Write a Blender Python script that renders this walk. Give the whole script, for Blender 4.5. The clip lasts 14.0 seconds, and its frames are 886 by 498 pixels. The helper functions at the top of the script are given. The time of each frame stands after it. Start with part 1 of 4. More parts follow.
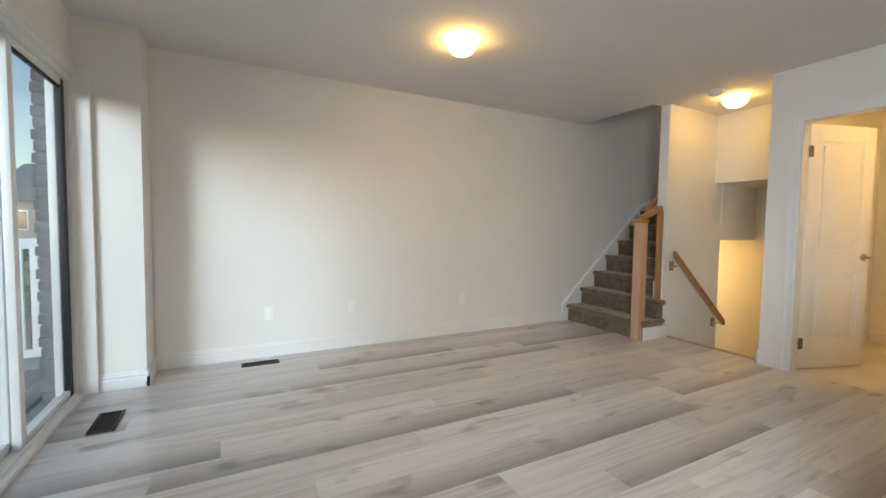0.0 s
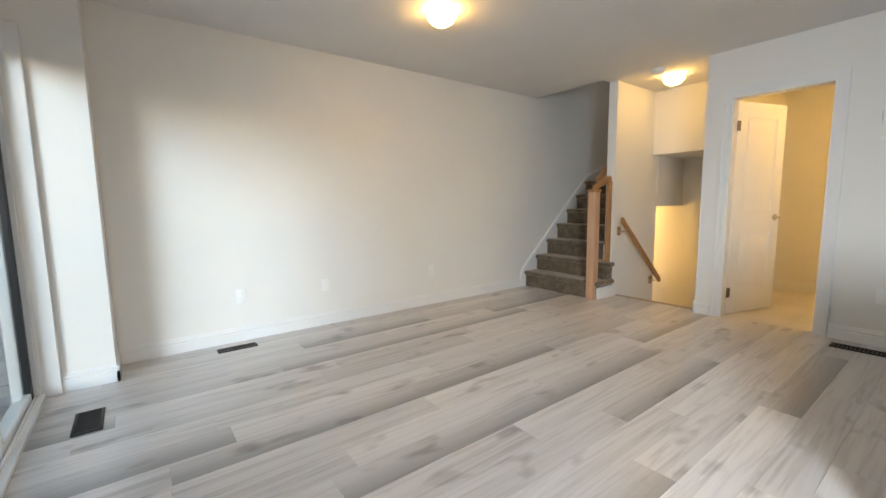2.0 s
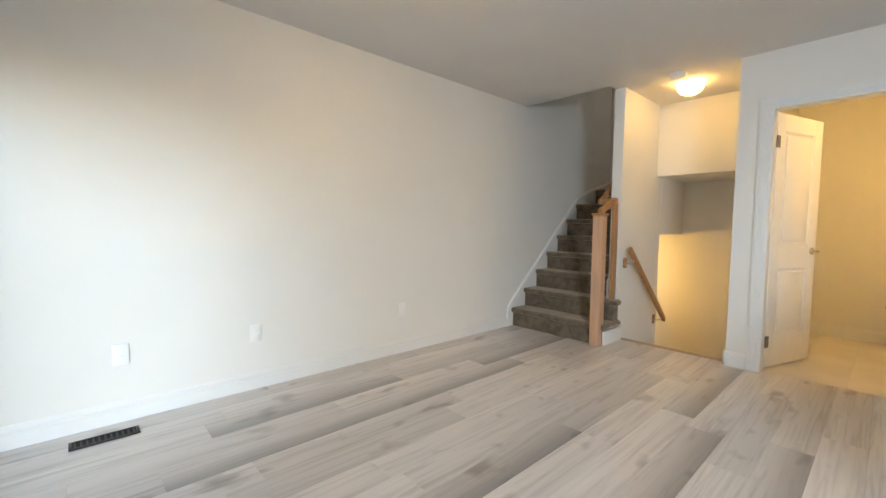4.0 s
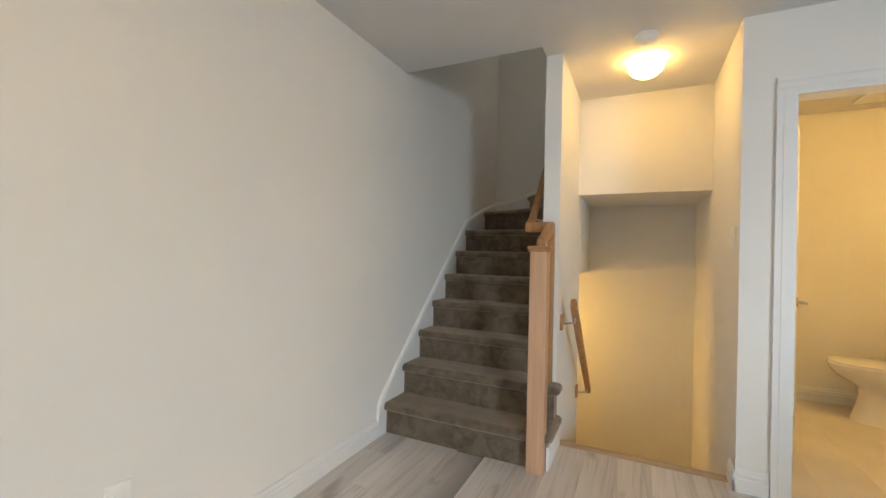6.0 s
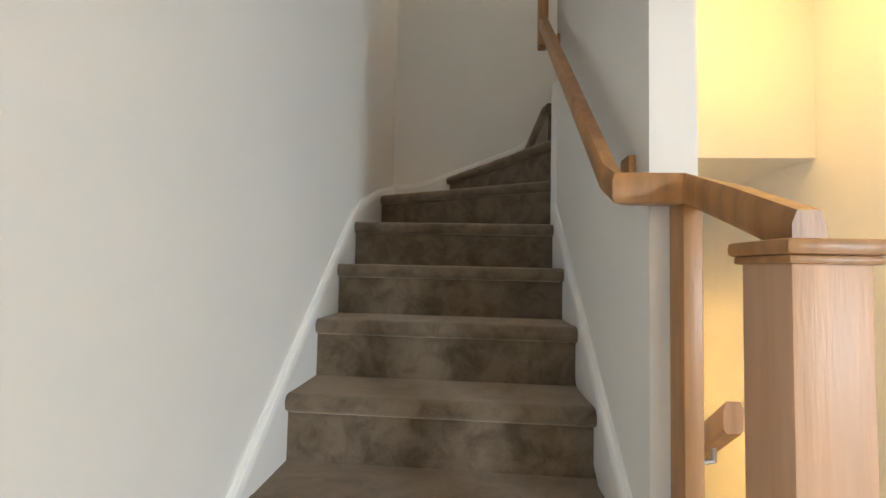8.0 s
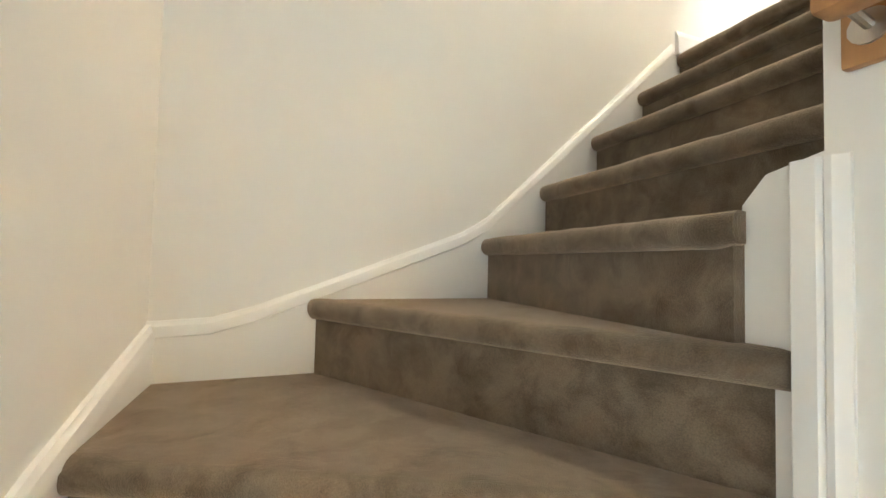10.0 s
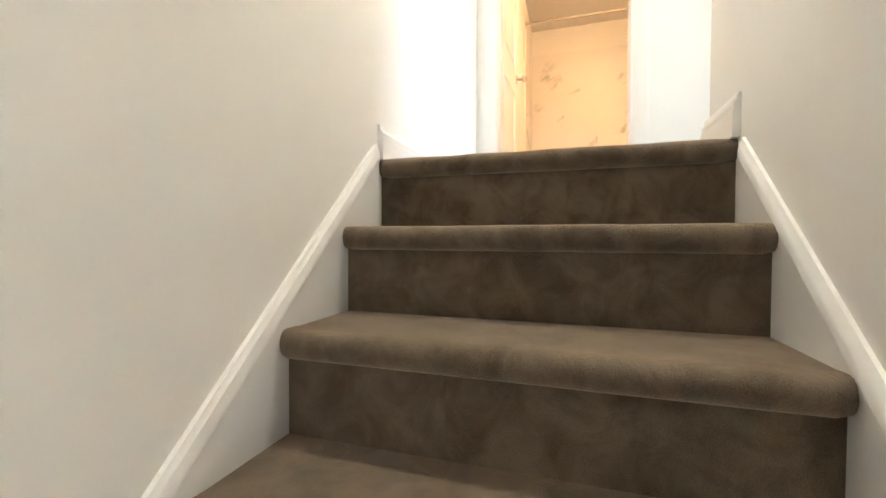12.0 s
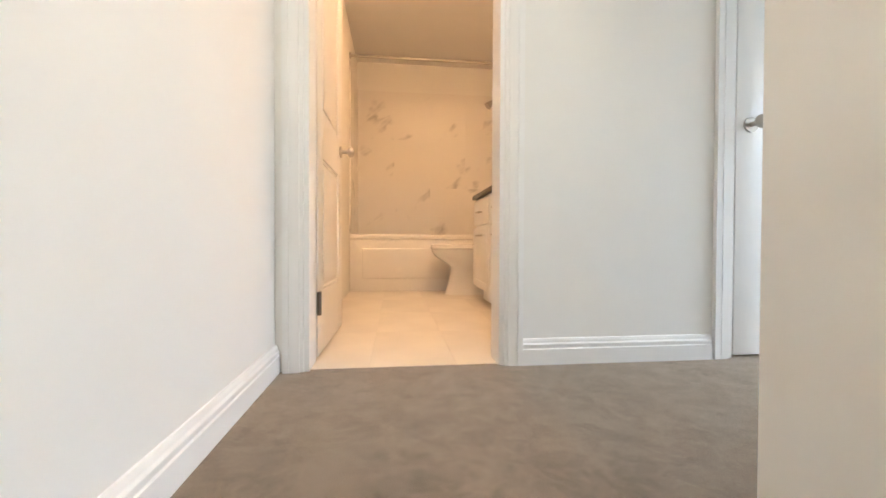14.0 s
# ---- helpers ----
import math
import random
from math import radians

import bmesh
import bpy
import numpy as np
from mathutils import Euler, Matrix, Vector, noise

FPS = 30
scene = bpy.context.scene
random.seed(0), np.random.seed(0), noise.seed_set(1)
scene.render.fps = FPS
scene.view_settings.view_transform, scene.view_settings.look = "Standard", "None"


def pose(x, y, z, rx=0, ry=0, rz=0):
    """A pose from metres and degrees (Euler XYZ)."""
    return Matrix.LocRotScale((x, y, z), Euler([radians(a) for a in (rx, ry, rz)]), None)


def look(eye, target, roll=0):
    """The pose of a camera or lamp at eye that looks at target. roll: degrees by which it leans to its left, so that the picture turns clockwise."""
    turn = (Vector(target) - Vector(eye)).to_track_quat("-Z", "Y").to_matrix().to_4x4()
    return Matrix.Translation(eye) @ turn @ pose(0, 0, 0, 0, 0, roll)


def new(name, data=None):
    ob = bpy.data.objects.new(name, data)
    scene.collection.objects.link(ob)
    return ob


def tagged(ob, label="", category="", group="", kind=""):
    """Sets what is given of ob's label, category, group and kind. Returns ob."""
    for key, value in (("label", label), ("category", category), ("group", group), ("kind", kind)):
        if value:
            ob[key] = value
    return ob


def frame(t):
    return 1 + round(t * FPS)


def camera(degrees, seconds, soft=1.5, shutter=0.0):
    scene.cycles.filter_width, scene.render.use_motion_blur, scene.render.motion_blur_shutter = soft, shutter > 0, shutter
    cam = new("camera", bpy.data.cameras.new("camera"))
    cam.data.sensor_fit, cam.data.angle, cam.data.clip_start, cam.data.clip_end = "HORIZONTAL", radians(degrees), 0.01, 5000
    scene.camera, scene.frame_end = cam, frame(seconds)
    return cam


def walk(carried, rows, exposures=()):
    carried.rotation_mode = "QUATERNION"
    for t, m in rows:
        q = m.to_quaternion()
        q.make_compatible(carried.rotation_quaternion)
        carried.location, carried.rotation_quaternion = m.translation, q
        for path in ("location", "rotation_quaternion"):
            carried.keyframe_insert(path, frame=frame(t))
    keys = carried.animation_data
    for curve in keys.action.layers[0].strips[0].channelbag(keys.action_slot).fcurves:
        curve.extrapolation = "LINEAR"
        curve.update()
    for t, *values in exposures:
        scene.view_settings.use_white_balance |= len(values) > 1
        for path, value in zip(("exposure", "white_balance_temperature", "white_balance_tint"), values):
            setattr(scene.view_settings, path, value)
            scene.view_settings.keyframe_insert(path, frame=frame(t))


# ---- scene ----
cam = camera(94.6, 14.0)
PATH = [
    (0, (3.775, -3.728, 1.129), (2.005, -2.803, 1.025), 0.8),
    (0.5, (3.727, -3.77, 1.138), (2.117, -2.594, 0.987), 0.3),
    (1, (3.671, -3.944, 1.125), (2.138, -2.678, 0.91), -0.6),
    (1.5, (3.636, -4.069, 1.117), (2.08, -2.834, 0.887), -1.0),
    (2, (3.625, -4.094, 1.118), (2.041, -2.895, 0.89), -0.7),
    (4.5, (2.512, -3.37, 1.105), (1.126, -1.93, 1.032), 1.1),
    (5, (2.195, -3.062, 1.166), (0.951, -1.497, 1.125), 1.1),
    (5.5, (1.811, -2.685, 1.175), (0.785, -0.969, 1.169), 1.2),
    (6, (1.487, -2.264, 1.197), (0.626, -0.459, 1.207), 1.3),
    (6.5, (1.161, -1.84, 1.191), (0.512, 0.051, 1.233), 1.4),
    (7, (0.877, -1.361, 1.16), (0.382, 0.574, 1.248), 1.4),
    (7.8, (0.62, -0.74, 1.17), (0.40, 1.25, 1.27), 1.3),
    (8.6, (0.46, 0.02, 1.37), (0.50, 2.015, 1.46), 1.2),
    (9.5, (0.359, 0.792, 1.786), (0.749, 2.753, 1.851), 1.0),
    (10, (0.325, 1.032, 1.925), (1.023, 2.905, 2.001), 1.3),
    (10.5, (0.341, 1.325, 2.059), (1.441, 2.992, 2.153), 2.9),
    (11, (0.414, 1.519, 2.241), (1.866, 2.893, 2.304), 2.0),
    (11.5, (0.553, 1.572, 2.438), (2.227, 2.667, 2.409), 0.9),
    (12, (0.709, 1.708, 2.571), (2.615, 2.314, 2.526), 0.2),
    (12.5, (0.9, 1.778, 2.744), (2.897, 1.817, 2.653), 0.1),
    (13, (1.126, 1.826, 2.912), (3.111, 1.588, 2.854), 0.3),
    (13.5, (1.315, 1.857, 3.076), (3.292, 1.554, 3.062), -0.0),
    (14, (1.514, 1.825, 3.258), (3.5, 1.59, 3.226), 0.2),
]
EXPOSURES = ((0, 1.36, 6550, 11), (2, 1.55, 6550, 11), (4.5, 1.67, 6400, 10), (7, 1.97, 6400, 10), (9.3, 3.75, 6550, 8), (10.0, 4.2, 6500, 6), (10.5, 4.18, 6450, 6), (11.0, 4.25, 6350, 7), (11.5, 4.15, 6350, 9), (12.5, 3.9, 6100, 9), (13, 3.65, 5850, 9), (14, 3.32, 6250, 13))
walk(cam, [(t, look(eye, target, roll)) for t, eye, target, roll in PATH], EXPOSURES)

# ---- light ----
def sky_world():
    w = bpy.data.worlds.new("sky")
    scene.world = w
    w.use_nodes = True
    nt = w.node_tree
    sky = nt.nodes.new("ShaderNodeTexSky")
    sky.sky_type = "NISHITA"
    sky.sun_disc = False
    sky.sun_elevation, sky.sun_rotation = radians(13), radians(130)
    nt.links.new(sky.outputs[0], nt.nodes["Background"].inputs[0])
    nt.nodes["Background"].inputs[1].default_value = 0.088


def area_lamp(name, eye, target, sx, sy, watts, colour, spread=180):
    d = bpy.data.lights.new(name, "AREA")
    d.shape, d.size, d.size_y, d.energy, d.color = "RECTANGLE", sx, sy, watts, colour
    d.spread = radians(spread)
    ob = new(name, d)
    ob.matrix_world = look(eye, target)
    return ob


sky_world()
sun = bpy.data.lights.new("sun", "SUN")
sun.energy, sun.angle, sun.color = 0.95, radians(24), (0.44, 0.72, 1.0)
sun_ob = new("sun", sun)
sun_ob.matrix_world = look((0, 0, 0), (-1.0, 0.85, -0.31))

WARM = (1.0, 0.57, 0.14)
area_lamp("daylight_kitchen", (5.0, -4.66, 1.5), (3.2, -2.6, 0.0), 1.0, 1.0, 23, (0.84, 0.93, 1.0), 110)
area_lamp("daylight_landing", (2.45, -2.05, 4.1), (2.4, -1.0, 2.8), 0.84, 1.3, 5.0, (0.78, 0.89, 1.0), 110)

# ---- materials ----
def mat(name, base, rough=0.6, metal=0.0, vary=0.06, scale=8.0, bump=0.05, bump_scale=120.0, stretch=(1, 1, 1), spec=0.5, per_object=0.0, emit=None):
    m = bpy.data.materials.new(name)
    m.use_nodes = True
    nt, b = m.node_tree, m.node_tree.nodes["Principled BSDF"]
    N, L = nt.nodes.new, nt.links.new
    b.inputs["Roughness"].default_value = rough
    b.inputs["Metallic"].default_value = metal
    b.inputs["Specular IOR Level"].default_value = spec
    co = N("ShaderNodeTexCoord")
    mp = N("ShaderNodeMapping")
    mp.inputs["Scale"].default_value = stretch
    L(co.outputs["Object"], mp.inputs[0])
    big = N("ShaderNodeTexNoise")
    big.inputs["Scale"].default_value = scale
    big.inputs["Detail"].default_value = 5
    L(mp.outputs[0], big.inputs["Vector"])
    ramp = N("ShaderNodeValToRGB")
    ramp.color_ramp.elements[0].position, ramp.color_ramp.elements[1].position = 0.3, 0.7
    ramp.color_ramp.elements[0].color = (*[c * (1 - vary) for c in base], 1)
    ramp.color_ramp.elements[1].color = (*[min(1, c * (1 + vary)) for c in base], 1)
    L(big.outputs["Fac"], ramp.inputs[0])
    out = ramp.outputs[0]
    if per_object:
        info = N("ShaderNodeObjectInfo")
        mr = N("ShaderNodeMapRange")
        mr.inputs["To Min"].default_value, mr.inputs["To Max"].default_value = 1 - per_object, 1 + per_object
        L(info.outputs["Random"], mr.inputs["Value"])
        hsv = N("ShaderNodeHueSaturation")
        L(mr.outputs[0], hsv.inputs["Value"])
        L(out, hsv.inputs["Color"])
        out = hsv.outputs[0]
    L(out, b.inputs["Base Color"])
    if bump:
        fine = N("ShaderNodeTexNoise")
        fine.inputs["Scale"].default_value = bump_scale
        fine.inputs["Detail"].default_value = 3
        L(mp.outputs[0], fine.inputs["Vector"])
        bp = N("ShaderNodeBump")
        bp.inputs["Strength"].default_value = bump
        bp.inputs["Distance"].default_value = 0.01
        L(fine.outputs["Fac"], bp.inputs["Height"])
        L(bp.outputs[0], b.inputs["Normal"])
    if emit:
        b.inputs["Emission Color"].default_value = (*emit[0], 1)
        b.inputs["Emission Strength"].default_value = emit[1]
    return m


def plank_material(name, edge, tones):
    """Wood print; edge: how much the print darkens towards one long side; tones: least and greatest value of a plank."""
    m = bpy.data.materials.new(name)
    m.use_nodes = True
    nt, b = m.node_tree, m.node_tree.nodes["Principled BSDF"]
    N, L = nt.nodes.new, nt.links.new
    info = N("ShaderNodeObjectInfo")
    co = N("ShaderNodeTexCoord")
    shift = N("ShaderNodeVectorMath")
    shift.operation = "MULTIPLY_ADD"
    shift.inputs[1].default_value = (1, 1, 1)
    cmb = N("ShaderNodeCombineXYZ")
    mul = N("ShaderNodeMath")
    mul.operation = "MULTIPLY"
    mul.inputs[1].default_value = 57.0
    L(info.outputs["Random"], mul.inputs[0])
    for i in range(3):
        L(mul.outputs[0], cmb.inputs[i])
    L(co.outputs["Object"], shift.inputs[0])
    L(cmb.outputs[0], shift.inputs[2])
    mp = N("ShaderNodeMapping")
    mp.inputs["Scale"].default_value = (14, 0.6, 1)
    L(shift.outputs[0], mp.inputs[0])
    grain = N("ShaderNodeTexNoise")
    grain.inputs["Scale"].default_value, grain.inputs["Detail"].default_value = 2.2, 6
    grain.inputs["Distortion"].default_value = 1.3
    L(mp.outputs[0], grain.inputs["Vector"])
    mp2 = N("ShaderNodeMapping")
    mp2.inputs["Scale"].default_value = (3.5, 1.6, 1)
    L(shift.outputs[0], mp2.inputs[0])
    knots = N("ShaderNodeTexNoise")
    knots.inputs["Scale"].default_value, knots.inputs["Detail"].default_value = 2.0, 2
    L(mp2.outputs[0], knots.inputs["Vector"])
    ramp = N("ShaderNodeValToRGB")
    e = ramp.color_ramp.elements
    e[0].position, e[0].color = 0.25, (0.49, 0.453, 0.43, 1)
    e[1].position, e[1].color = 0.75, (0.78, 0.74, 0.715, 1)
    mid = e.new(0.5)
    mid.color = (0.70, 0.66, 0.635, 1)
    L(grain.outputs["Fac"], ramp.inputs[0])
    dark = N("ShaderNodeValToRGB")
    d = dark.color_ramp.elements
    d[0].position, d[0].color = 0.25, (0.58, 0.55, 0.54, 1)
    d[1].position, d[1].color = 0.38, (1, 1, 1, 1)
    L(knots.outputs["Fac"], dark.inputs[0])
    mix = N("ShaderNodeMix")
    mix.data_type, mix.blend_type = "RGBA", "MULTIPLY"
    mix.inputs[0].default_value = 1.0
    L(ramp.outputs[0], mix.inputs[6])
    L(dark.outputs[0], mix.inputs[7])
    tone = N("ShaderNodeMapRange")
    tone.inputs["To Min"].default_value, tone.inputs["To Max"].default_value = tones
    L(info.outputs["Random"], tone.inputs["Value"])
    sep = N("ShaderNodeSeparateXYZ")
    L(co.outputs["Object"], sep.inputs[0])
    wob = N("ShaderNodeMath")
    wob.operation = "MULTIPLY_ADD"
    wob.inputs[1].default_value = 0.09
    L(grain.outputs["Fac"], wob.inputs[0])
    L(sep.outputs["X"], wob.inputs[2])
    shade = N("ShaderNodeMapRange")
    shade.interpolation_type = "SMOOTHSTEP"
    shade.inputs["From Min"].default_value, shade.inputs["From Max"].default_value = 0.05, 0.225
    shade.inputs["To Min"].default_value, shade.inputs["To Max"].default_value = 1.0, 1.0 - edge
    L(wob.outputs[0], shade.inputs["Value"])
    both = N("ShaderNodeMath")
    both.operation = "MULTIPLY"
    L(tone.outputs[0], both.inputs[0])
    L(shade.outputs[0], both.inputs[1])
    mix2 = N("ShaderNodeMix")
    mix2.data_type, mix2.blend_type = "RGBA", "MULTIPLY"
    mix2.inputs[0].default_value = 1.0
    L(mix.outputs[2], mix2.inputs[6])
    L(both.outputs[0], mix2.inputs[7])
    L(mix2.outputs[2], b.inputs["Base Color"])
    b.inputs["Roughness"].default_value = 0.32
    b.inputs["Specular IOR Level"].default_value = 0.8
    bp = N("ShaderNodeBump")
    bp.inputs["Strength"].default_value, bp.inputs["Distance"].default_value = 0.12, 0.004
    L(grain.outputs["Fac"], bp.inputs["Height"])
    L(bp.outputs[0], b.inputs["Normal"])
    return m


def carpet_material():
    m = bpy.data.materials.new("cut_pile_carpet")
    m.use_nodes = True
    nt, b = m.node_tree, m.node_tree.nodes["Principled BSDF"]
    N, L = nt.nodes.new, nt.links.new
    geo = N("ShaderNodeNewGeometry")
    big = N("ShaderNodeTexNoise")
    big.inputs["Scale"].default_value, big.inputs["Detail"].default_value = 13.0, 6
    big.inputs["Roughness"].default_value, big.inputs["Distortion"].default_value = 0.62, 0.5
    L(geo.outputs["Position"], big.inputs["Vector"])
    fine = N("ShaderNodeTexNoise")
    fine.inputs["Scale"].default_value, fine.inputs["Detail"].default_value = 430.0, 3
    L(geo.outputs["Position"], fine.inputs["Vector"])
    r1 = N("ShaderNodeValToRGB")
    e = r1.color_ramp.elements
    e[0].position, e[0].color = 0.34, (0.088, 0.067, 0.046, 1)
    e[1].position, e[1].color = 0.60, (0.175, 0.137, 0.099, 1)
    L(big.outputs["Fac"], r1.inputs[0])
    r2 = N("ShaderNodeValToRGB")
    f = r2.color_ramp.elements
    f[0].position, f[0].color = 0.3, (0.80, 0.79, 0.78, 1)
    f[1].position, f[1].color = 0.7, (1.2, 1.2, 1.2, 1)
    L(fine.outputs["Fac"], r2.inputs[0])
    mix = N("ShaderNodeMix")
    mix.data_type, mix.blend_type = "RGBA", "MULTIPLY"
    mix.inputs[0].default_value = 1.0
    L(r1.outputs[0], mix.inputs[6])
    L(r2.outputs[0], mix.inputs[7])
    L(mix.outputs[2], b.inputs["Base Color"])
    b.inputs["Roughness"].default_value = 0.95
    b.inputs["Specular IOR Level"].default_value = 0.1
    b.inputs["Sheen Weight"].default_value = 0.62
    b.inputs["Sheen Roughness"].default_value = 0.5
    b.inputs["Sheen Tint"].default_value = (0.95, 0.79, 0.64, 1)
    add = N("ShaderNodeMath")
    add.operation = "MULTIPLY_ADD"
    add.inputs[1].default_value = 2.0
    L(big.outputs["Fac"], add.inputs[0])
    L(fine.outputs["Fac"], add.inputs[2])
    bp = N("ShaderNodeBump")
    bp.inputs["Strength"].default_value, bp.inputs["Distance"].default_value = 0.4, 0.006
    L(add.outputs[0], bp.inputs["Height"])
    L(bp.outputs[0], b.inputs["Normal"])
    return m


def marble_material():
    m = bpy.data.materials.new("veined_tile")
    m.use_nodes = True
    nt, b = m.node_tree, m.node_tree.nodes["Principled BSDF"]
    N, L = nt.nodes.new, nt.links.new
    geo = N("ShaderNodeNewGeometry")
    info = N("ShaderNodeObjectInfo")
    off = N("ShaderNodeVectorMath")
    off.operation = "ADD"
    mul = N("ShaderNodeVectorMath")
    mul.operation = "SCALE"
    mul.inputs["Scale"].default_value = 3.0
    L(info.outputs["Random"], mul.inputs[0])
    L(geo.outputs["Position"], off.inputs[0])
    L(mul.outputs[0], off.inputs[1])
    mp = N("ShaderNodeMapping")
    mp.inputs["Scale"].default_value = (1, 0.55, 3.0)
    lean = N("ShaderNodeMapping")
    lean.inputs["Rotation"].default_value = (radians(34), 0, 0)
    L(off.outputs[0], lean.inputs[0])
    L(lean.outputs[0], mp.inputs[0])
    n = N("ShaderNodeTexNoise")
    n.inputs["Scale"].default_value, n.inputs["Detail"].default_value = 1.7, 3
    n.inputs["Distortion"].default_value = 0.3
    L(mp.outputs[0], n.inputs["Vector"])
    vein = N("ShaderNodeValToRGB")
    e = vein.color_ramp.elements
    e[0].position, e[0].color = 0.44, (0, 0, 0, 1)
    e[1].position, e[1].color = 0.56, (0, 0, 0, 1)
    e.new(0.50).color = (1, 1, 1, 1)
    L(n.outputs["Fac"], vein.inputs[0])
    spots = N("ShaderNodeTexNoise")
    spots.inputs["Scale"].default_value, spots.inputs["Detail"].default_value = 4.2, 2
    L(off.outputs[0], spots.inputs["Vector"])
    where = N("ShaderNodeMapRange")
    where.inputs["From Min"].default_value, where.inputs["From Max"].default_value = 0.585, 0.72
    L(spots.outputs["Fac"], where.inputs["Value"])
    strength = N("ShaderNodeMath")
    strength.operation = "MULTIPLY"
    L(vein.outputs[0], strength.inputs[0])
    L(where.outputs[0], strength.inputs[1])
    mix = N("ShaderNodeMix")
    mix.data_type = "RGBA"
    mix.inputs[6].default_value = (0.78, 0.76, 0.73, 1)
    mix.inputs[7].default_value = (0.46, 0.45, 0.44, 1)
    L(strength.outputs[0], mix.inputs[0])
    L(mix.outputs[2], b.inputs["Base Color"])
    b.inputs["Roughness"].default_value = 0.4
    return m


def glass_material():
    m = bpy.data.materials.new("window_glass")
    m.use_nodes = True
    nt = m.node_tree
    nt.nodes.clear()
    N, L = nt.nodes.new, nt.links.new
    out, tr, gl, mx, lw = N("ShaderNodeOutputMaterial"), N("ShaderNodeBsdfTransparent"), N("ShaderNodeBsdfGlossy"), N("ShaderNodeMixShader"), N("ShaderNodeLayerWeight")
    tr.inputs[0].default_value = (0.95, 0.98, 0.98, 1)
    gl.inputs["Roughness"].default_value = 0.02
    power, scaled = N("ShaderNodeMath"), N("ShaderNodeMath")
    power.operation, scaled.operation = "POWER", "MULTIPLY_ADD"
    power.inputs[1].default_value = 4.0
    scaled.inputs[1].default_value, scaled.inputs[2].default_value = 0.5, 0.03
    lw.inputs[0].default_value = 0.5
    L(lw.outputs["Facing"], power.inputs[0])
    L(power.outputs[0], scaled.inputs[0])
    L(scaled.outputs[0], mx.inputs[0])
    L(tr.outputs[0], mx.inputs[1])
    L(gl.outputs[0], mx.inputs[2])
    L(mx.outputs[0], out.inputs[0])
    return m


M_WALL = mat("wall_paint", (0.82, 0.81, 0.78), 0.75, vary=0.02, scale=1.6, bump=0.03, bump_scale=260)
M_CEIL = mat("ceiling_paint", (0.75, 0.74, 0.725), 0.9, vary=0.02, scale=2.0, bump=0.15, bump_scale=180)
M_TRIM = mat("white_trim_paint", (0.83, 0.83, 0.82), 0.38, vary=0.015, scale=4, bump=0.02, bump_scale=60)
M_DOOR = mat("door_paint", (0.82, 0.81, 0.79), 0.4, vary=0.02, scale=5, bump=0.04, bump_scale=90, stretch=(1, 1, 0.2))
M_PLANK = plank_material("vinyl_plank", 0.10, (0.84, 1.07))
M_PLANK_DARK = plank_material("vinyl_plank_dark_print", 0.46, (0.80, 0.92))
M_UNDER = mat("floor_joint", (0.16, 0.14, 0.125), 0.8)
M_CARPET = carpet_material()
M_OAK = mat("oak", (0.40, 0.205, 0.082), 0.38, vary=0.22, scale=6, bump=0.06, bump_scale=40, stretch=(6, 6, 0.5))
M_OAK_PALE = mat("oak_newel", (0.56, 0.345, 0.215), 0.42, vary=0.12, scale=6, bump=0.06, bump_scale=40, stretch=(6, 6, 0.4))
M_NOSE = mat("oak_nosing", (0.45, 0.34, 0.23), 0.45, vary=0.15, scale=6, stretch=(0.5, 6, 6))
M_PLASTIC = mat("white_plastic", (0.88, 0.88, 0.86), 0.35, vary=0.01, bump=0)
M_STEEL = mat("brushed_nickel", (0.52, 0.49, 0.45), 0.3, metal=1.0, vary=0.05, bump=0.03)
M_DARKMETAL = mat("bronze_vent", (0.035, 0.026, 0.022), 0.45, metal=0.6, vary=0.1)
M_DUCT_SHADE = mat("duct_shade", (0.012, 0.010, 0.010), 0.9, bump=0)
M_STONE = mat("black_counter", (0.018, 0.018, 0.020), 0.2, vary=0.35, scale=60, bump=0.02)
M_CAB = mat("white_cabinet", (0.78, 0.79, 0.79), 0.35, vary=0.015, bump=0.02)
M_PORC = mat("porcelain", (0.82, 0.81, 0.79), 0.12, vary=0.01, bump=0)
M_TUB = mat("tub_acrylic", (0.82, 0.80, 0.77), 0.18, vary=0.01, bump=0)
M_TILEFLOOR = mat("floor_tile", (0.70, 0.66, 0.60), 0.35, vary=0.07, scale=3, bump=0.03, bump_scale=40, per_object=0.03)
M_GROUT = mat("grout", (0.64, 0.60, 0.55), 0.9)
M_MARBLE = marble_material()
M_GLASS = glass_material()
M_VINYL = mat("vinyl_frame", (0.80, 0.82, 0.83), 0.35, vary=0.01, bump=0)
M_BLACK = mat("black_gasket", (0.015, 0.016, 0.018), 0.5, bump=0)
M_BRICK = mat("blue_grey_brick", (0.09, 0.10, 0.12), 0.85, vary=0.2, scale=18, bump=0.4, bump_scale=70, per_object=0.25)
M_MORTAR = mat("mortar", (0.15, 0.155, 0.165), 0.95, bump=0.3)
M_LAMP = mat("lit_lamp_glass", (0.9, 0.85, 0.75), 0.3, vary=0.01, bump=0, emit=(WARM, 8.8))
M_FILL_POWDER = mat("fill_lamp_glass_powder", (0.9, 0.85, 0.75), 0.3, vary=0.01, bump=0, emit=(WARM, 17.0))
M_LAMP_LOW = mat("lit_lamp_glass_low", (0.9, 0.85, 0.75), 0.3, vary=0.01, bump=0, emit=(WARM, 21.0))
M_LAMP_BATH = mat("lit_lamp_glass_bath", (0.9, 0.85, 0.75), 0.3, vary=0.01, bump=0, emit=((1.0, 0.56, 0.25), 8.8))
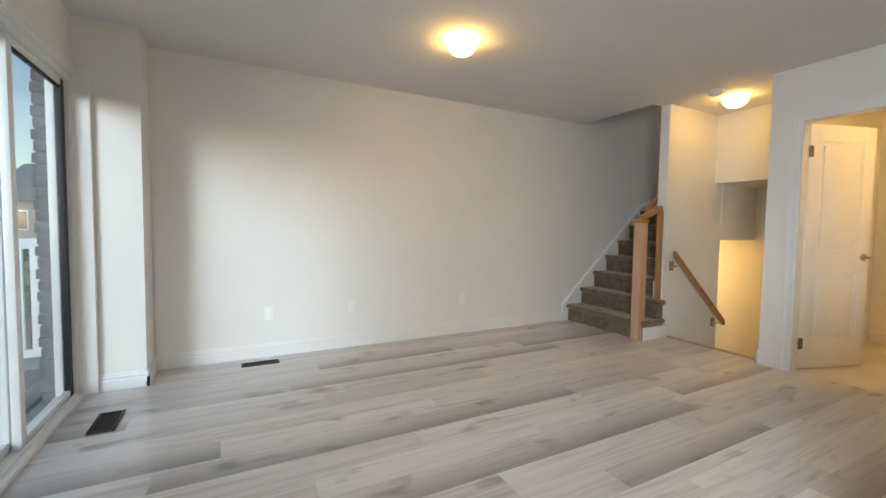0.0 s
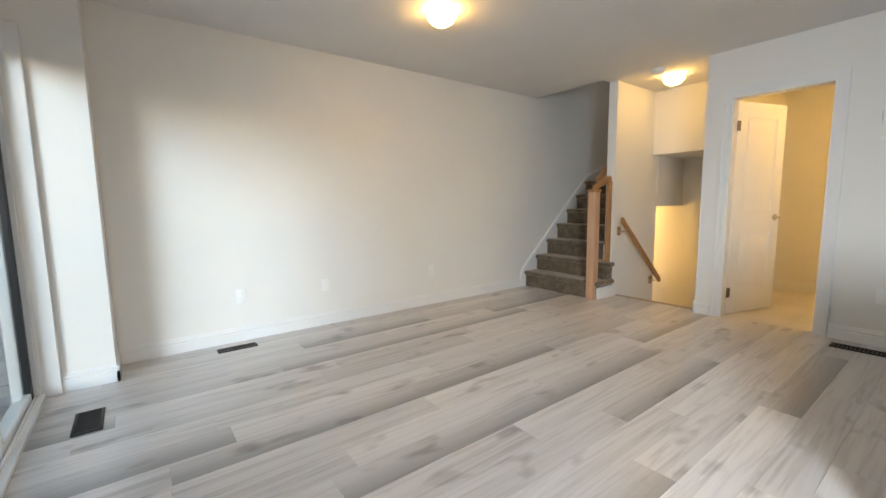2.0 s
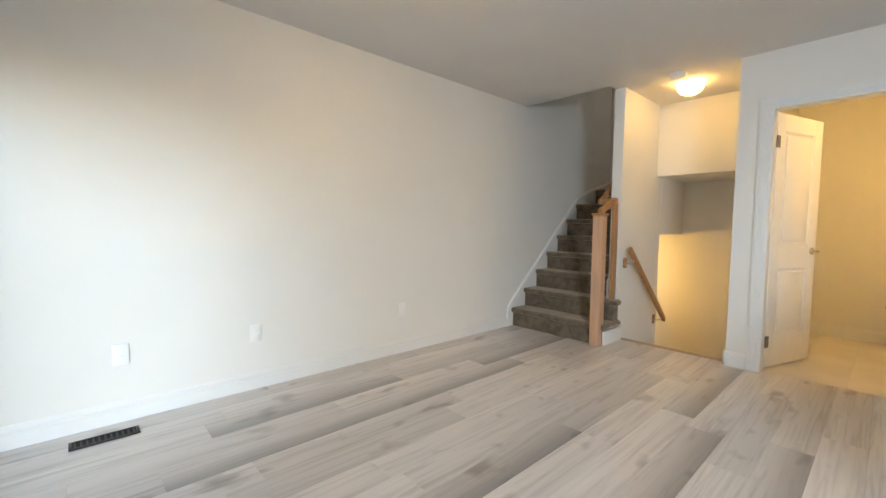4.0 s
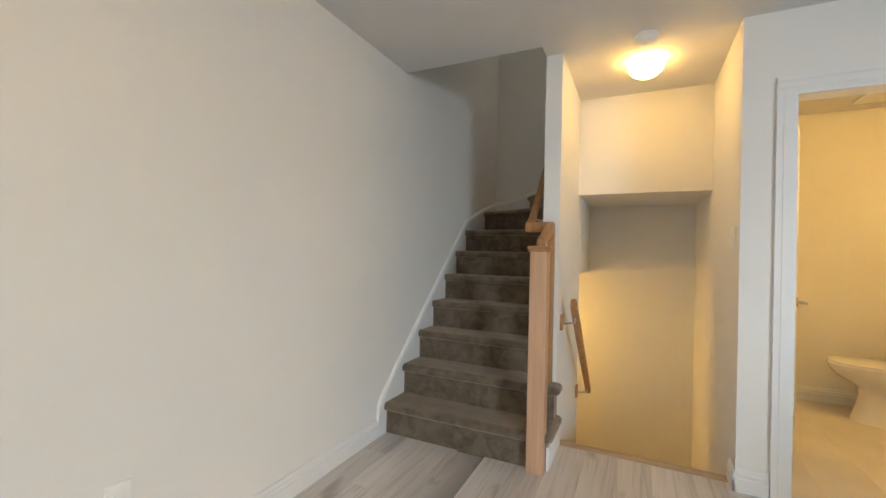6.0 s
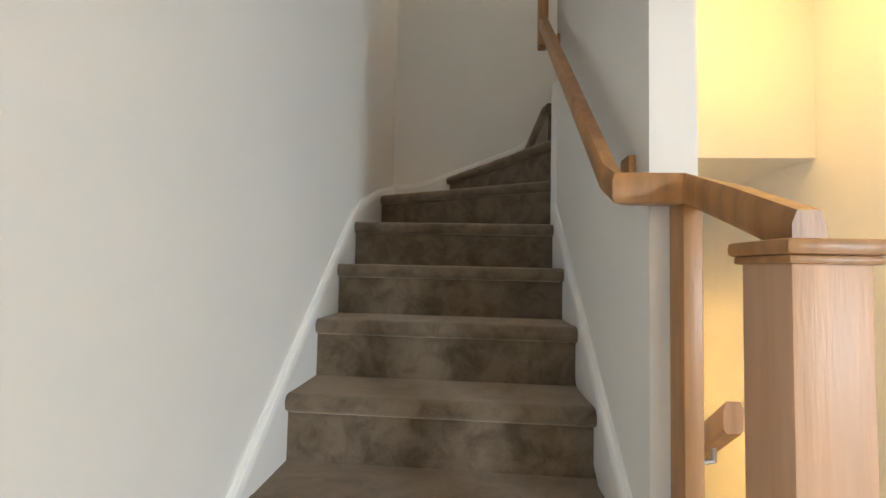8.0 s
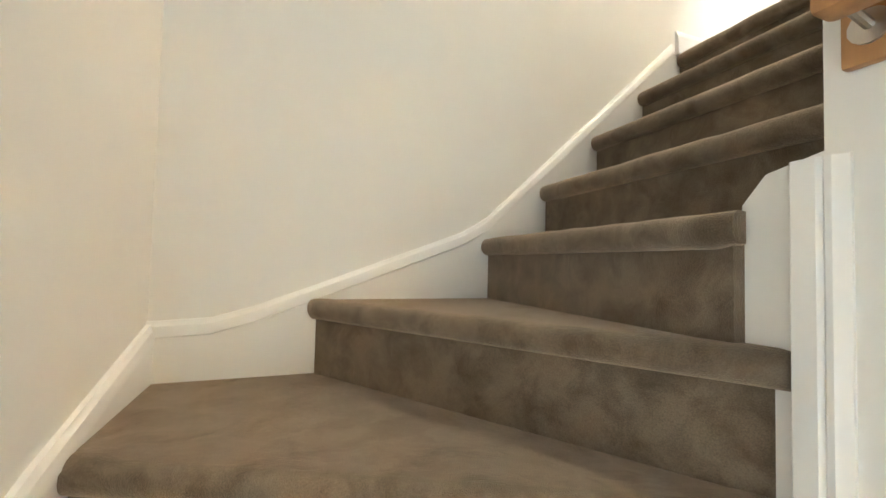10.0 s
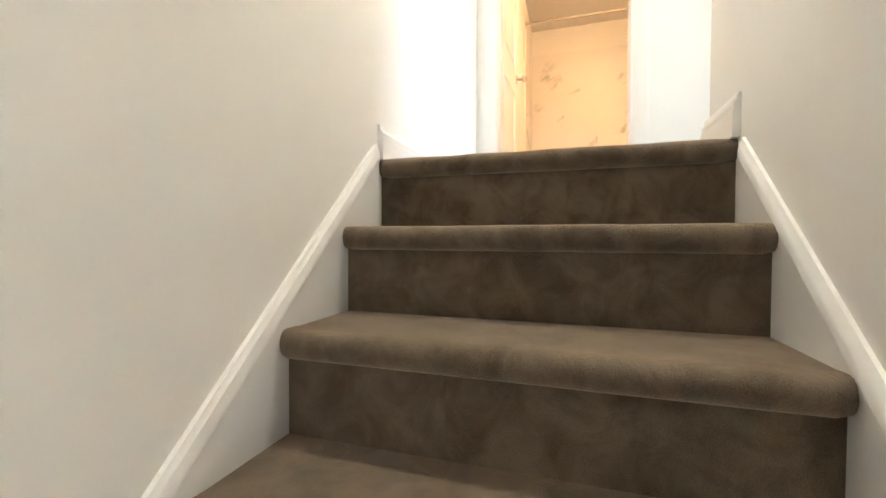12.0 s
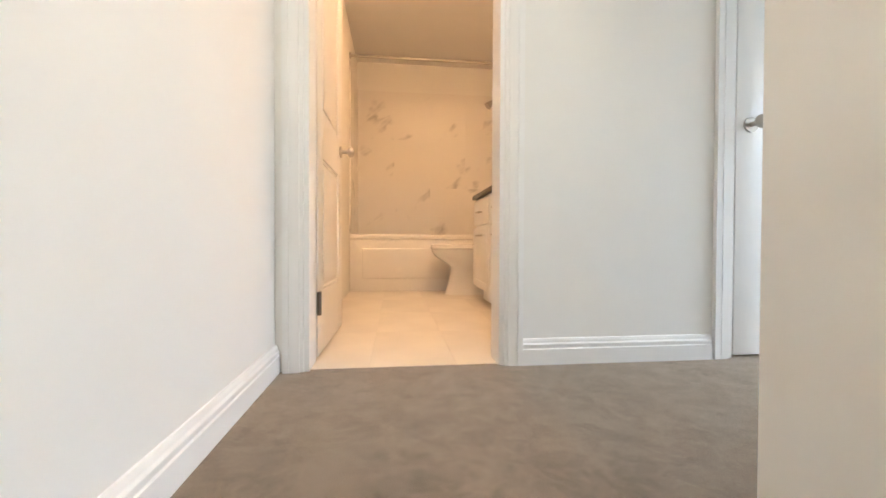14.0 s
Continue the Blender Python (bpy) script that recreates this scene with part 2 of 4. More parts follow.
M_FILL_HALL = mat("fill_lamp_glass_hall", (0.9, 0.85, 0.75), 0.3, vary=0.01, bump=0, emit=((1.0, 0.92, 0.76), 7.8))
M_LAMP_ROOM = mat("lit_lamp_glass_room", (0.9, 0.85, 0.75), 0.3, vary=0.01, bump=0, emit=(WARM, 14.5))
M_DECK = mat("deck_boards", (0.05, 0.052, 0.058), 0.8, vary=0.15, scale=5, stretch=(1, 8, 1), per_object=0.1)
M_GROUND = mat("pale_ground", (0.30, 0.31, 0.29), 0.95, vary=0.25, scale=0.4)
M_ROOF = mat("roof_shingle", (0.12, 0.13, 0.15), 0.9, vary=0.2, scale=3)
M_SIDING = mat("far_brick", (0.36, 0.28, 0.24), 0.9, vary=0.15, scale=3)
M_DARKGLASS = mat("far_window", (0.05, 0.06, 0.08), 0.1, vary=0.05, bump=0)
M_LEAF = mat("foliage", (0.07, 0.10, 0.03), 0.8, vary=0.4, scale=12, per_object=0.2)
M_BARK = mat("bark", (0.12, 0.09, 0.07), 0.95, vary=0.3)
M_HINGE = mat("hinge_bronze", (0.20, 0.17, 0.14), 0.35, metal=0.9, vary=0.1, bump=0)
M_DISPLAY = mat("thermostat_display", (0.16, 0.17, 0.15), 0.25, vary=0.03, bump=0)

# ---- mesh helpers ----
def box(bm, x0, y0, z0, x1, y1, z1, bevel=0.0):
    r = bmesh.ops.create_cube(bm, size=1.0)
    vs = r["verts"]
    bmesh.ops.scale(bm, vec=(x1 - x0, y1 - y0, z1 - z0), verts=vs)
    bmesh.ops.translate(bm, vec=((x0 + x1) / 2, (y0 + y1) / 2, (z0 + z1) / 2), verts=vs)
    if bevel:
        es = list({e for v in vs for e in v.link_edges})
        bmesh.ops.bevel(bm, geom=es, offset=bevel, segments=2, affect="EDGES", profile=0.6)
    return bm


def cyl(bm, a, b, r, n=16, r2=None):
    a, b = Vector(a), Vector(b)
    d = b - a
    res = bmesh.ops.create_cone(bm, cap_ends=True, segments=n, radius1=r, radius2=r if r2 is None else r2, depth=d.length)
    m = Matrix.Translation((a + b) / 2) @ d.to_track_quat("Z", "Y").to_matrix().to_4x4()
    bmesh.ops.transform(bm, matrix=m, verts=res["verts"])
    return bm


def prism(bm, poly, z0, z1):
    """An upright prism on a plan polygon."""
    lo = [bm.verts.new((x, y, z0)) for x, y in poly]
    hi = [bm.verts.new((x, y, z1)) for x, y in poly]
    n = len(poly)
    bm.faces.new(lo[::-1])
    bm.faces.new(hi)
    for i in range(n):
        bm.faces.new((lo[i], lo[(i + 1) % n], hi[(i + 1) % n], hi[i]))
    return bm


def sweep(bm, rings):
    """Joins rings of points (same count) into a closed tube with caps."""
    vr = [[bm.verts.new(p) for p in r] for r in rings]
    n = len(vr[0])
    for a, b in zip(vr, vr[1:]):
        for i in range(n):
            bm.faces.new((a[i], a[(i + 1) % n], b[(i + 1) % n], b[i]))
    bm.faces.new(vr[0][::-1])
    bm.faces.new(vr[-1])
    return bm


def lathe(bm, profile, centre, n=28, sx=1.0, sy=1.0):
    """Turns a profile of (radius, z) about the upright axis at centre."""
    cx, cy, cz = centre
    rings = [[bm.verts.new((cx + r * sx * math.cos(2 * math.pi * i / n), cy + r * sy * math.sin(2 * math.pi * i / n), cz + z)) for i in range(n)] for r, z in profile]
    for a, b in zip(rings, rings[1:]):
        for i in range(n):
            bm.faces.new((a[i], a[(i + 1) % n], b[(i + 1) % n], b[i]))
    bm.faces.new(rings[0][::-1])
    bm.faces.new(rings[-1])
    return bm


def finish(bm, smooth=True):
    bmesh.ops.recalc_face_normals(bm, faces=bm.faces)
    me = bpy.data.meshes.new("mesh")
    bm.to_mesh(me)
    bm.free()
    if smooth:
        me.polygons.foreach_set("use_smooth", [True] * len(me.polygons))
        me.set_sharp_from_angle(angle=radians(35))
    return me


def part(name, bm, material, parent=None, label=""):
    me = finish(bm)
    me.materials.append(material)
    ob = new(name, me)
    if parent is not None:
        ob.parent = parent
        ob.matrix_parent_inverse = parent.matrix_world.inverted()
    if label:
        ob["label"] = label
    return ob


def empty(name, x, y, z, label="", category="", group="", kind=""):
    ob = new(name)
    ob.location = (x, y, z)
    ob.empty_display_size = 0.1
    ob.matrix_world = Matrix.Translation((x, y, z))
    return tagged(ob, label, category, group, kind)


def solid(name, material, boxes, label="", category="", bevel=0.0):
    bm = bmesh.new()
    for b in boxes:
        box(bm, *b, bevel=bevel)
    return tagged(part(name, bm, material), label, category, kind="structure")


# ---- plan ----
R, RUN = 0.2, 0.2165             # stair rise and run
H = 2.44                         # ceiling
UP = 14 * R                      # upper floor
TOP = UP + 2.44                  # upper ceiling
YW, YF = -4.6, 2.24              # patio-door wall, far wall
XR = 5.7                         # far side of the kitchen
LOW = -0.95                      # lower landing
XP0, XP1 = 0.945, 1.045           # wall between the flights
PIER = 1.96
YD = 0.30                        # powder-room wall
XB = 3.0                         # bathroom wall upstairs
YH = 1.36                        # side wall of the upper flight
XC = 1.985                       # its corner at the hall

# ---- setting ----
solid("wall_west", M_WALL, [(-0.15, YW - 0.25, LOW - 0.2, 0.0, YF + 0.15, TOP)], "long plain off-white painted living room wall", "wall")
solid("wall_bump", M_WALL, [(0.0, YW, 0.0, 0.34, -4.25, H)], "boxed-out off-white painted wall chase beside the patio door", "wall")
WX0, WX1, WZ = 0.385, 2.37, 2.05
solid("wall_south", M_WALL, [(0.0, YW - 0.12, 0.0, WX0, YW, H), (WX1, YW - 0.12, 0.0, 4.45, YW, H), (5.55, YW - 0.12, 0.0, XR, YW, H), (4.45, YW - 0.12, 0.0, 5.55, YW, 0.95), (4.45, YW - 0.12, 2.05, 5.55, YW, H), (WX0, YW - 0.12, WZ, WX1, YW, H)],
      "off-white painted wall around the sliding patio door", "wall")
solid("wall_east", M_WALL, [(XR, YW - 0.12, 0.0, XR + 0.12, YF, H)], "plain off-white painted kitchen wall", "wall")
DX0, DX1, DH = 2.17, 2.87, 2.03
solid("wall_powder", M_WALL, [(PIER, YD, 0.0, DX0, YD + 0.12, H), (DX1, YD, 0.0, XR, YD + 0.12, H), (DX0, YD, DH, DX1, YD + 0.12, H)],
      "off-white painted wall with the powder room doorway", "wall")
solid("wall_well_side", M_WALL, [(PIER, YD + 0.12, LOW, PIER + 0.12, YF, H)], "off-white painted side wall of the stairs going down", "wall")
solid("wall_between_flights", M_WALL, [(XP0, 0.33, LOW, XP1, 1.34, TOP)], "narrow off-white painted wall between the two stair flights", "wall")
solid("wall_north", M_WALL, [(0.0, YF, LOW - 0.2, 6.25, YF + 0.15, TOP)], "off-white painted end wall along the upper stair flight", "wall")
solid("wall_under_stairs", M_WALL, [(0.96, 1.34, 1.03, XP1, YF, 1.79)], "off-white painted wall under the upper flight", "wall")
solid("wall_low_side", M_WALL, [(0.0, 1.24, LOW, XP0, 1.34, 1.03)], "off-white painted wall beside the lower landing", "wall")
solid("ceiling_low", M_CEIL, [(0.0, 1.34, 1.03, 0.96, 2.09, 1.07)], "white painted ceiling over the lower landing", "ceiling")
solid("bulkhead", M_WALL, [(0.0, 2.09, LOW, XP1, YF, 1.03), (XP1, 2.09, LOW, PIER, YF, 1.675), (XP1, 1.19, 1.675, PIER, YF, 1.79), (XP1, 1.19, 1.79, PIER, YH - 0.12, H)], "boxed off-white bulkhead under the upper stair flight", "bulkhead")
solid("wall_powder_right", M_WALL, [(3.55, YD + 0.12, 0.0, 3.67, YF, H)], "off-white painted powder room side wall", "wall")
# upper storey
solid("wall_upper_flight", M_WALL, [(XP1, YH - 0.12, 1.79, XC, YH, TOP)], "off-white painted side wall of the upper stair flight", "wall")
solid("wall_hall_west", M_WALL, [(XC - 0.12, -2.0, UP, XC, YH - 0.12, TOP)], "off-white painted hall wall", "wall")
solid("wall_well_end", M_WALL, [(0.0, 0.08, H + 0.02, XP0, 0.20, TOP)], "painted wall closing the stairwell above the ceiling", "wall")
BY0, BY1, BH = 1.420, 2.142, 2.03
CY0, CY1 = -0.24, 0.50
solid("wall_bath", M_WALL, [(XB, BY1, UP, XB + 0.12, YF, TOP), (XB, CY1, UP, XB + 0.12, BY0, TOP), (XB, -2.0, UP, XB + 0.12, CY0, TOP),
                            (XB, BY0, UP + BH, XB + 0.12, BY1, TOP), (XB, CY0, UP + BH, XB + 0.12, CY1, TOP)],
      "off-white painted hall wall with the bathroom doorway", "wall")
solid("wall_bath_side", M_WALL, [(XB + 0.12, 0.50, UP, 6.25, 0.62, TOP)], "painted bathroom side wall", "wall")
solid("wall_bath_end", M_WALL, [(6.12, 0.62, UP, 6.25, YF, TOP)], "painted bathroom end wall behind the tub", "wall")
solid("wall_closet_back", M_WALL, [(XB + 0.5, -2.0, UP, XB + 0.6, 0.5, TOP)], "plain wall behind the closed hall door", "wall")
solid("wall_hall_south", M_WALL, [(XC - 0.12, -2.1, UP, 1.98, -2.0, TOP), (2.92, -2.1, UP, XB + 0.6, -2.0, TOP),
                                  (1.98, -2.1, UP, 2.92, -2.0, UP + 0.6), (1.98, -2.1, UP + 2.0, 2.92, -2.0, TOP)],
      "painted hall end wall around a window", "wall")
solid("ceiling", M_CEIL, [(0.0, YW, H, XR, 0.20, H + 0.2), (XP1, 0.20, H, XR, 1.19, H + 0.2), (PIER, 1.19, H, XR, YF, H + 0.2), (XP0, 0.20, H, XP1, 0.33, H + 0.2)],
      "lightly textured white painted ceiling", "ceiling")
solid("ceiling_upper", M_CEIL, [(-0.15, -2.1, TOP, 6.25, YF + 0.15, TOP + 0.15)], "white painted upper floor ceiling", "ceiling")
solid("floor_base", M_UNDER, [(0.0, YW - 0.12, -0.25, XR, 0.02, -0.008), (XP1 + 0.003, 0.02, -0.25, XR, 0.415, -0.008), (PIER + 0.06, 0.42, -0.25, XR, YF, -0.008)],
      "dark subfloor under the vinyl planks", "floor")
solid("floor_hall", M_CARPET, [(1.805, YH, UP - 0.2, XC, YF, UP), (XC, -2.0, UP - 0.2, XB + 0.02, YF, UP)], "grey-brown cut pile carpet on the upper hall", "carpet")
solid("floor_bath_base", M_GROUT, [(XB + 0.02, 0.5, UP - 0.2, 6.2, YF, UP - 0.006)], "grout bed under the bathroom tiles", "floor")
solid("floor_closet", M_CARPET, [(XB + 0.02, -2.0, UP - 0.2, XB + 0.6, 0.5, UP - 0.002)], "carpet behind the closed hall door", "carpet")
solid("landing_lower", M_CARPET, [(0.0, 1.28, LOW - 0.1, PIER, YF, LOW + 0.05)], "carpeted lower landing", "floor")

# ---- trim ----
def baseboard(name, p, q, inward, z=0.0, height=0.115, label="white moulded baseboard along the wall"):
    """A moulded board from p to q on the floor, standing out from the wall along inward."""
    prof = ((0, 0), (0.017, 0), (0.017, height * 0.60), (0.013, height * 0.63), (0.013, height * 0.66), (0.0145, height * 0.70),
            (0.0145, height * 0.78), (0.009, height * 0.84), (0.0085, height * 0.93), (0.005, height), (0, height))
    bm = bmesh.new()
    d = Vector((*inward, 0))
    rings = [[Vector((*e, z)) + d * a + Vector((0, 0, b)) for a, b in prof] for e in (p, q)]
    sweep(bm, rings)
    return tagged(part(name, bm, M_TRIM), label, "baseboard", "baseboards", "structure")


baseboard("baseboard_1", (0.0, -4.25), (0.0, -0.04), (1, 0))
baseboard("baseboard_2", (0.34, -4.51), (0.34, -4.233), (1, 0))
baseboard("baseboard_3", (0.0, -4.25), (0.357, -4.25), (0, 1))
baseboard("baseboard_4", (DX1 + 0.075, YD), (XR, YD), (0, -1))
baseboard("baseboard_5", (PIER - 0.017, YD), (DX0 - 0.075, YD), (0, -1))
baseboard("baseboard_6", (0.0, 2.09), (PIER, 2.09), (0, -1), LOW + 0.05)
baseboard("baseboard_7", (PIER, YD - 0.017), (PIER, 0.42), (-1, 0))
baseboard("baseboard_8", (PIER + 0.12, YF), (3.55, YF), (0, -1))
baseboard("baseboard_9", (3.55, YD + 0.12), (3.55, YF), (-1, 0))
baseboard("baseboard_10", (PIER + 0.12, YD + 0.2), (PIER + 0.12, YF), (1, 0))
baseboard("baseboard_11", (1.765, YH), (XC + 0.017, YH), (0, 1), UP, 0.098)
baseboard("baseboard_12", (XC, -2.0), (XC, YH), (1, 0), UP, 0.098)
baseboard("baseboard_13", (1.765, YF), (XB, YF), (0, -1), UP, 0.098)
baseboard("baseboard_14", (XB, CY1 + 0.08), (XB, BY0 - 0.07), (-1, 0), UP, 0.098)


def casing(name, axis, at, lo, hi, z0, top, out, w=0.07, label="white moulded door casing"):
    """Door casing on one wall face: two legs and a head, with stepped moulding. axis: the way along the wall."""
    thing = tagged(new(name), label, "door casing", "door casings", "structure")
    def strip(u0, u1, v0, v1, flip, head=False):
        bm = bmesh.new()
        steps = ((0.0, 0.30, 0.019), (0.30, 0.42, 0.014), (0.42, 0.80, 0.0165), (0.80, 1.0, 0.010))
        for a, b, t in steps:
            if head:
                s0, s1, t0, t1 = u0, u1, v1 - (v1 - v0) * b, v1 - (v1 - v0) * a
            else:
                a2, b2 = (a, b) if flip else (1 - b, 1 - a)
                s0, s1, t0, t1 = u0 + (u1 - u0) * a2, u0 + (u1 - u0) * b2, v0, v1
            if axis == "x":
                box(bm, s0, min(at, at + out * t), t0, s1, max(at, at + out * t), t1)
            else:
                box(bm, min(at, at + out * t), s0, t0, max(at, at + out * t), s1, t1)
        return bm
    part("casing_leg", strip(lo - w, lo, z0, top, True), M_TRIM, thing)
    part("casing_leg", strip(hi, hi + w, z0, top, False), M_TRIM, thing)
    part("casing_head", strip(lo - w, hi + w, top, top + w, True, True), M_TRIM, thing)
    return thing


def jamb(name, axis, a, b, lo, hi, z0, top):
    bm = bmesh.new()
    t = 0.018
    for u0, u1, v0, v1 in ((lo, lo + t, z0, top), (hi - t, hi, z0, top), (lo + t, hi - t, top - t, top)):
        if axis == "x":
            box(bm, u0, a - 0.002, v0, u1, b + 0.002, v1)
        else:
            box(bm, a - 0.002, u0, v0, b + 0.002, u1, v1)
    return tagged(part(name, bm, M_TRIM), "white painted door jamb lining the opening", "door jamb", "door jambs", "structure")


casing("casing_1", "x", YD, DX0, DX1, 0.0, DH, -1)
jamb("jamb_1", "x", YD, YD + 0.12, DX0, DX1, 0.0, DH)
casing("casing_2", "y", XB, BY0, BY1, UP, UP + BH, -1)
jamb("jamb_2", "y", XB, XB + 0.12, BY0, BY1, UP, UP + BH)
casing("casing_3", "y", XB, CY0, CY1, UP, UP + BH, -1)
jamb("jamb_3", "y", XB, XB + 0.12, CY0, CY1, UP, UP + BH)
casing("casing_4", "x", YW, WX0, WX1, 0.0, WZ, 1, label="white casing round the sliding patio door")


# ---- doors ----
def panel_door(name, hinge, angle, width, height, label, flip=1, knob_z=0.93, lever=False):
    """A two-panel moulded door hung at hinge; angle is the way the leaf points from it, in degrees. flip: the side of the thickness."""
    th = 0.035
    thing = empty(name, *hinge, label, "door", "panel doors")
    thing.matrix_world = pose(*hinge, 0, 0, angle)
    bm = bmesh.new()
    st, z0, z1 = 0.115, 0.012, height
    panels = ((0.26, 0.80), (0.98, height - 0.13))
    rails = ((z0, panels[0][0]), (panels[0][1], panels[1][0]), (panels[1][1], z1))
    box(bm, 0.003, 0, z0, st, th, z1, 0.002)
    box(bm, width - st, 0, z0, width, th, z1, 0.002)
    for a, b in rails:
        box(bm, st, 0.0002, a, width - st, th - 0.0002, b)
    leaf = bm
    for a, b in panels:
        box(leaf, st, 0.010, a, width - st, th - 0.010, b)
        box(leaf, st + 0.035, 0.003, a + 0.035, width - st - 0.035, th - 0.003, b - 0.035, 0.006)
        for c, d, e, f in ((st, a, st + 0.014, b), (width - st - 0.014, a, width - st, b), (st, a, width - st, a + 0.014), (st, b - 0.014, width - st, b)):
            box(leaf, c, 0.0045, d, e, th - 0.0045, f, 0.004)
    me = finish(leaf)
    me.materials.append(M_DOOR)
    lf = new("leaf", me)
    lf.parent = thing
    for side in (-1, 1):
        y0 = 0 if side < 0 else th
        bm = bmesh.new()
        cyl(bm, (width - 0.06, y0, knob_z), (width - 0.06, y0 + side * 0.008, knob_z), 0.030, 20)
        cyl(bm, (width - 0.06, y0, knob_z), (width - 0.06, y0 + side * 0.045, knob_z), 0.010, 12)
        if lever:
            cyl(bm, (width - 0.055, y0 + side * 0.045, knob_z), (width - 0.165, y0 + side * 0.05, knob_z + 0.004), 0.009, 12, 0.007)
        else:
            bmesh.ops.create_uvsphere(bm, u_segments=16, v_segments=10, radius=0.027, matrix=Matrix.Translation((width - 0.06, y0 + side * 0.055, knob_z)) @ Matrix.Diagonal((1, 0.75, 1, 1)))
        me = finish(bm)
        me.materials.append(M_STEEL)
        h = new("door_handle", me)
        h.parent = thing
        h["label"] = "brushed nickel door handle"
    for hz in (0.22, height - 0.22):
        bm = bmesh.new()
        yy = -0.006 if flip < 0 else th + 0.006
        cyl(bm, (0.0, yy, hz - 0.045), (0.0, yy, hz + 0.045), 0.008, 10)
        box(bm, 0.0, yy - 0.003 if flip < 0 else th, hz - 0.044, 0.032, 0.0 if flip < 0 else yy, hz + 0.044)
        me = finish(bm)
        me.materials.append(M_HINGE)
        h = new("hinge", me)
        h.parent = thing
        h["label"] = "dark bronze butt hinge"
    return thing


panel_door("powder_room_door", (DX0 + 0.024, YD + 0.10, 0.0), 72, 0.655, 2.0, "white two-panel moulded door standing open into the powder room", -1, lever=True)
panel_door("bathroom_door", (XB + 0.135, BY1 - 0.022, UP), -1, 0.64, 2.0, "white two-panel moulded door standing open into the bathroom", -1)
panel_door("hall_door", (XB + 0.03, CY0 + 0.02, UP), 90, 0.70, 2.0, "white closed moulded hall door with a gap at the floor", 1)


# ---- stairs ----
stairs = empty("staircase", 0.45, 0.0, 0.0, "staircase in dark grey-brown carpet with winder steps and bullnosed treads", "staircase")


def nosing(bm, a, b, out, z, ends=(0.0, 0.0)):
    """The carpeted roll along a tread's front edge from a to b (plan), standing out along out."""
    n = Vector((*out, 0)).normalized()
    a, b = Vector((*a, z)), Vector((*b, z))
    d = (b - a).normalized()
    prof = [(-0.03, 0.0), (0.004, 0.0015)] + [(0.006 + 0.027 * math.sin(t), -0.0265 + 0.0275 * math.cos(t)) for t in [math.pi * i / 8 for i in range(9)]] + [(-0.03, -0.054)]
    segs = max(6, int((b - a).length / 0.03))
    rings = []
    for i in range(segs + 1):
        f = i / segs
        p = a.lerp(b, f)
        s0, s1 = f * (b - a).length, (1 - f) * (b - a).length
        e = 1.0
        for s, on in ((s0, ends[0]), (s1, ends[1])):
            if s < 0.03 and on:
                e = min(e, 0.45 + 0.55 * math.sqrt(max(0, 1 - (1 - s / 0.03) ** 2)))
        w = 0.0016 * noise.noise((p * 9).to_tuple()) + 0.0012 * noise.noise((p * 37).to_tuple())
        rings.append([p + n * (u * e + (w if u > 0 else 0)) + Vector((0, 0, v * (0.75 + 0.25 * e) + (w if v > -0.03 else 0))) for u, v in prof])
    sweep(bm, rings)


def step(poly, a, b, out, z, ends=(0.0, 0.0), rise=R):
    bm = bmesh.new()
    prism(bm, poly, z - rise - 0.03, z)
    nosing(bm, a, b, out, z + 0.001, ends)
    return part("step", bm, M_CARPET, stairs)


Y1 = 0.015                          # face of the first riser
def riser_y(k):
    return Y1 + RUN * (k - 1)


XE = 1.052                          # open end of the two lowest steps
P = (XP0 + 0.012, 1.388)                    # where the winders meet
W8, W9 = (0.0, 1.84), (0.385, YF)
X10 = 0.925
# the two lowest steps run past the wall end, with the roll carried round their open side
for k in (1, 2):
    y, z = riser_y(k), k * R
    st = step([(0, y), (XE, y), (XE, 0.329), (XP0, 0.329), (XP0, riser_y(k + 1) + 0.03), (0, riser_y(k + 1) + 0.03)], (0.0, y), (XE + 0.012, y), (0, -1), z, (0, 1))
    bm = bmesh.new()
    nosing(bm, (XE, y - 0.012), (XE, 0.329), (1, 0), z + 0.0005, (1, 0))
    part("step_end", bm, M_CARPET, st)
for k in range(3, 7):
    step([(0, riser_y(k)), (XP0, riser_y(k)), (XP0, riser_y(k + 1) + 0.03), (0, riser_y(k + 1) + 0.03)], (0.0, riser_y(k)), (XP0, riser_y(k)), (0, -1), k * R, (1, 0))
step([(0, riser_y(7)), (XP0, riser_y(7)), (XP0, P[1] + 0.02), (0, W8[1] + 0.03)], (0.0, riser_y(7)), (XP0, riser_y(7)), (0, -1), 7 * R, (1, 0))
o8 = Vector((-(P[1] - W8[1]), (P[0] - W8[0]))).normalized() * -1
step([W8, P, (W9[0] + 0.02, YF), (0, YF)], W8, (P[0] + 0.028, P[1] - 0.012), o8, 8 * R + 0.018, (1, 1))
o9 = Vector((-(P[1] - W9[1]), (P[0] - W9[0]))).normalized() * -1
step([W9, P, (X10 + 0.03, P[1]), (X10 + 0.03, YF)], W9, (P[0] + 0.024, P[1] - 0.036), o9, 9 * R + 0.020, (1, 1))
for k in range(10, 14):
    x = X10 + RUN * (k - 10)
    ye = 1.43 if k == 10 else YH
    yr, lift = (1.439, 0.010) if k == 10 else (YH - 0.004, 0.0)
    step([(x, yr), (x + RUN + 0.03, yr), (x + RUN + 0.03, YF), (x, YF)], (x, YF), (x, ye), (-1, 0), k * R + lift, (1, 1))
x = X10 + RUN * 4
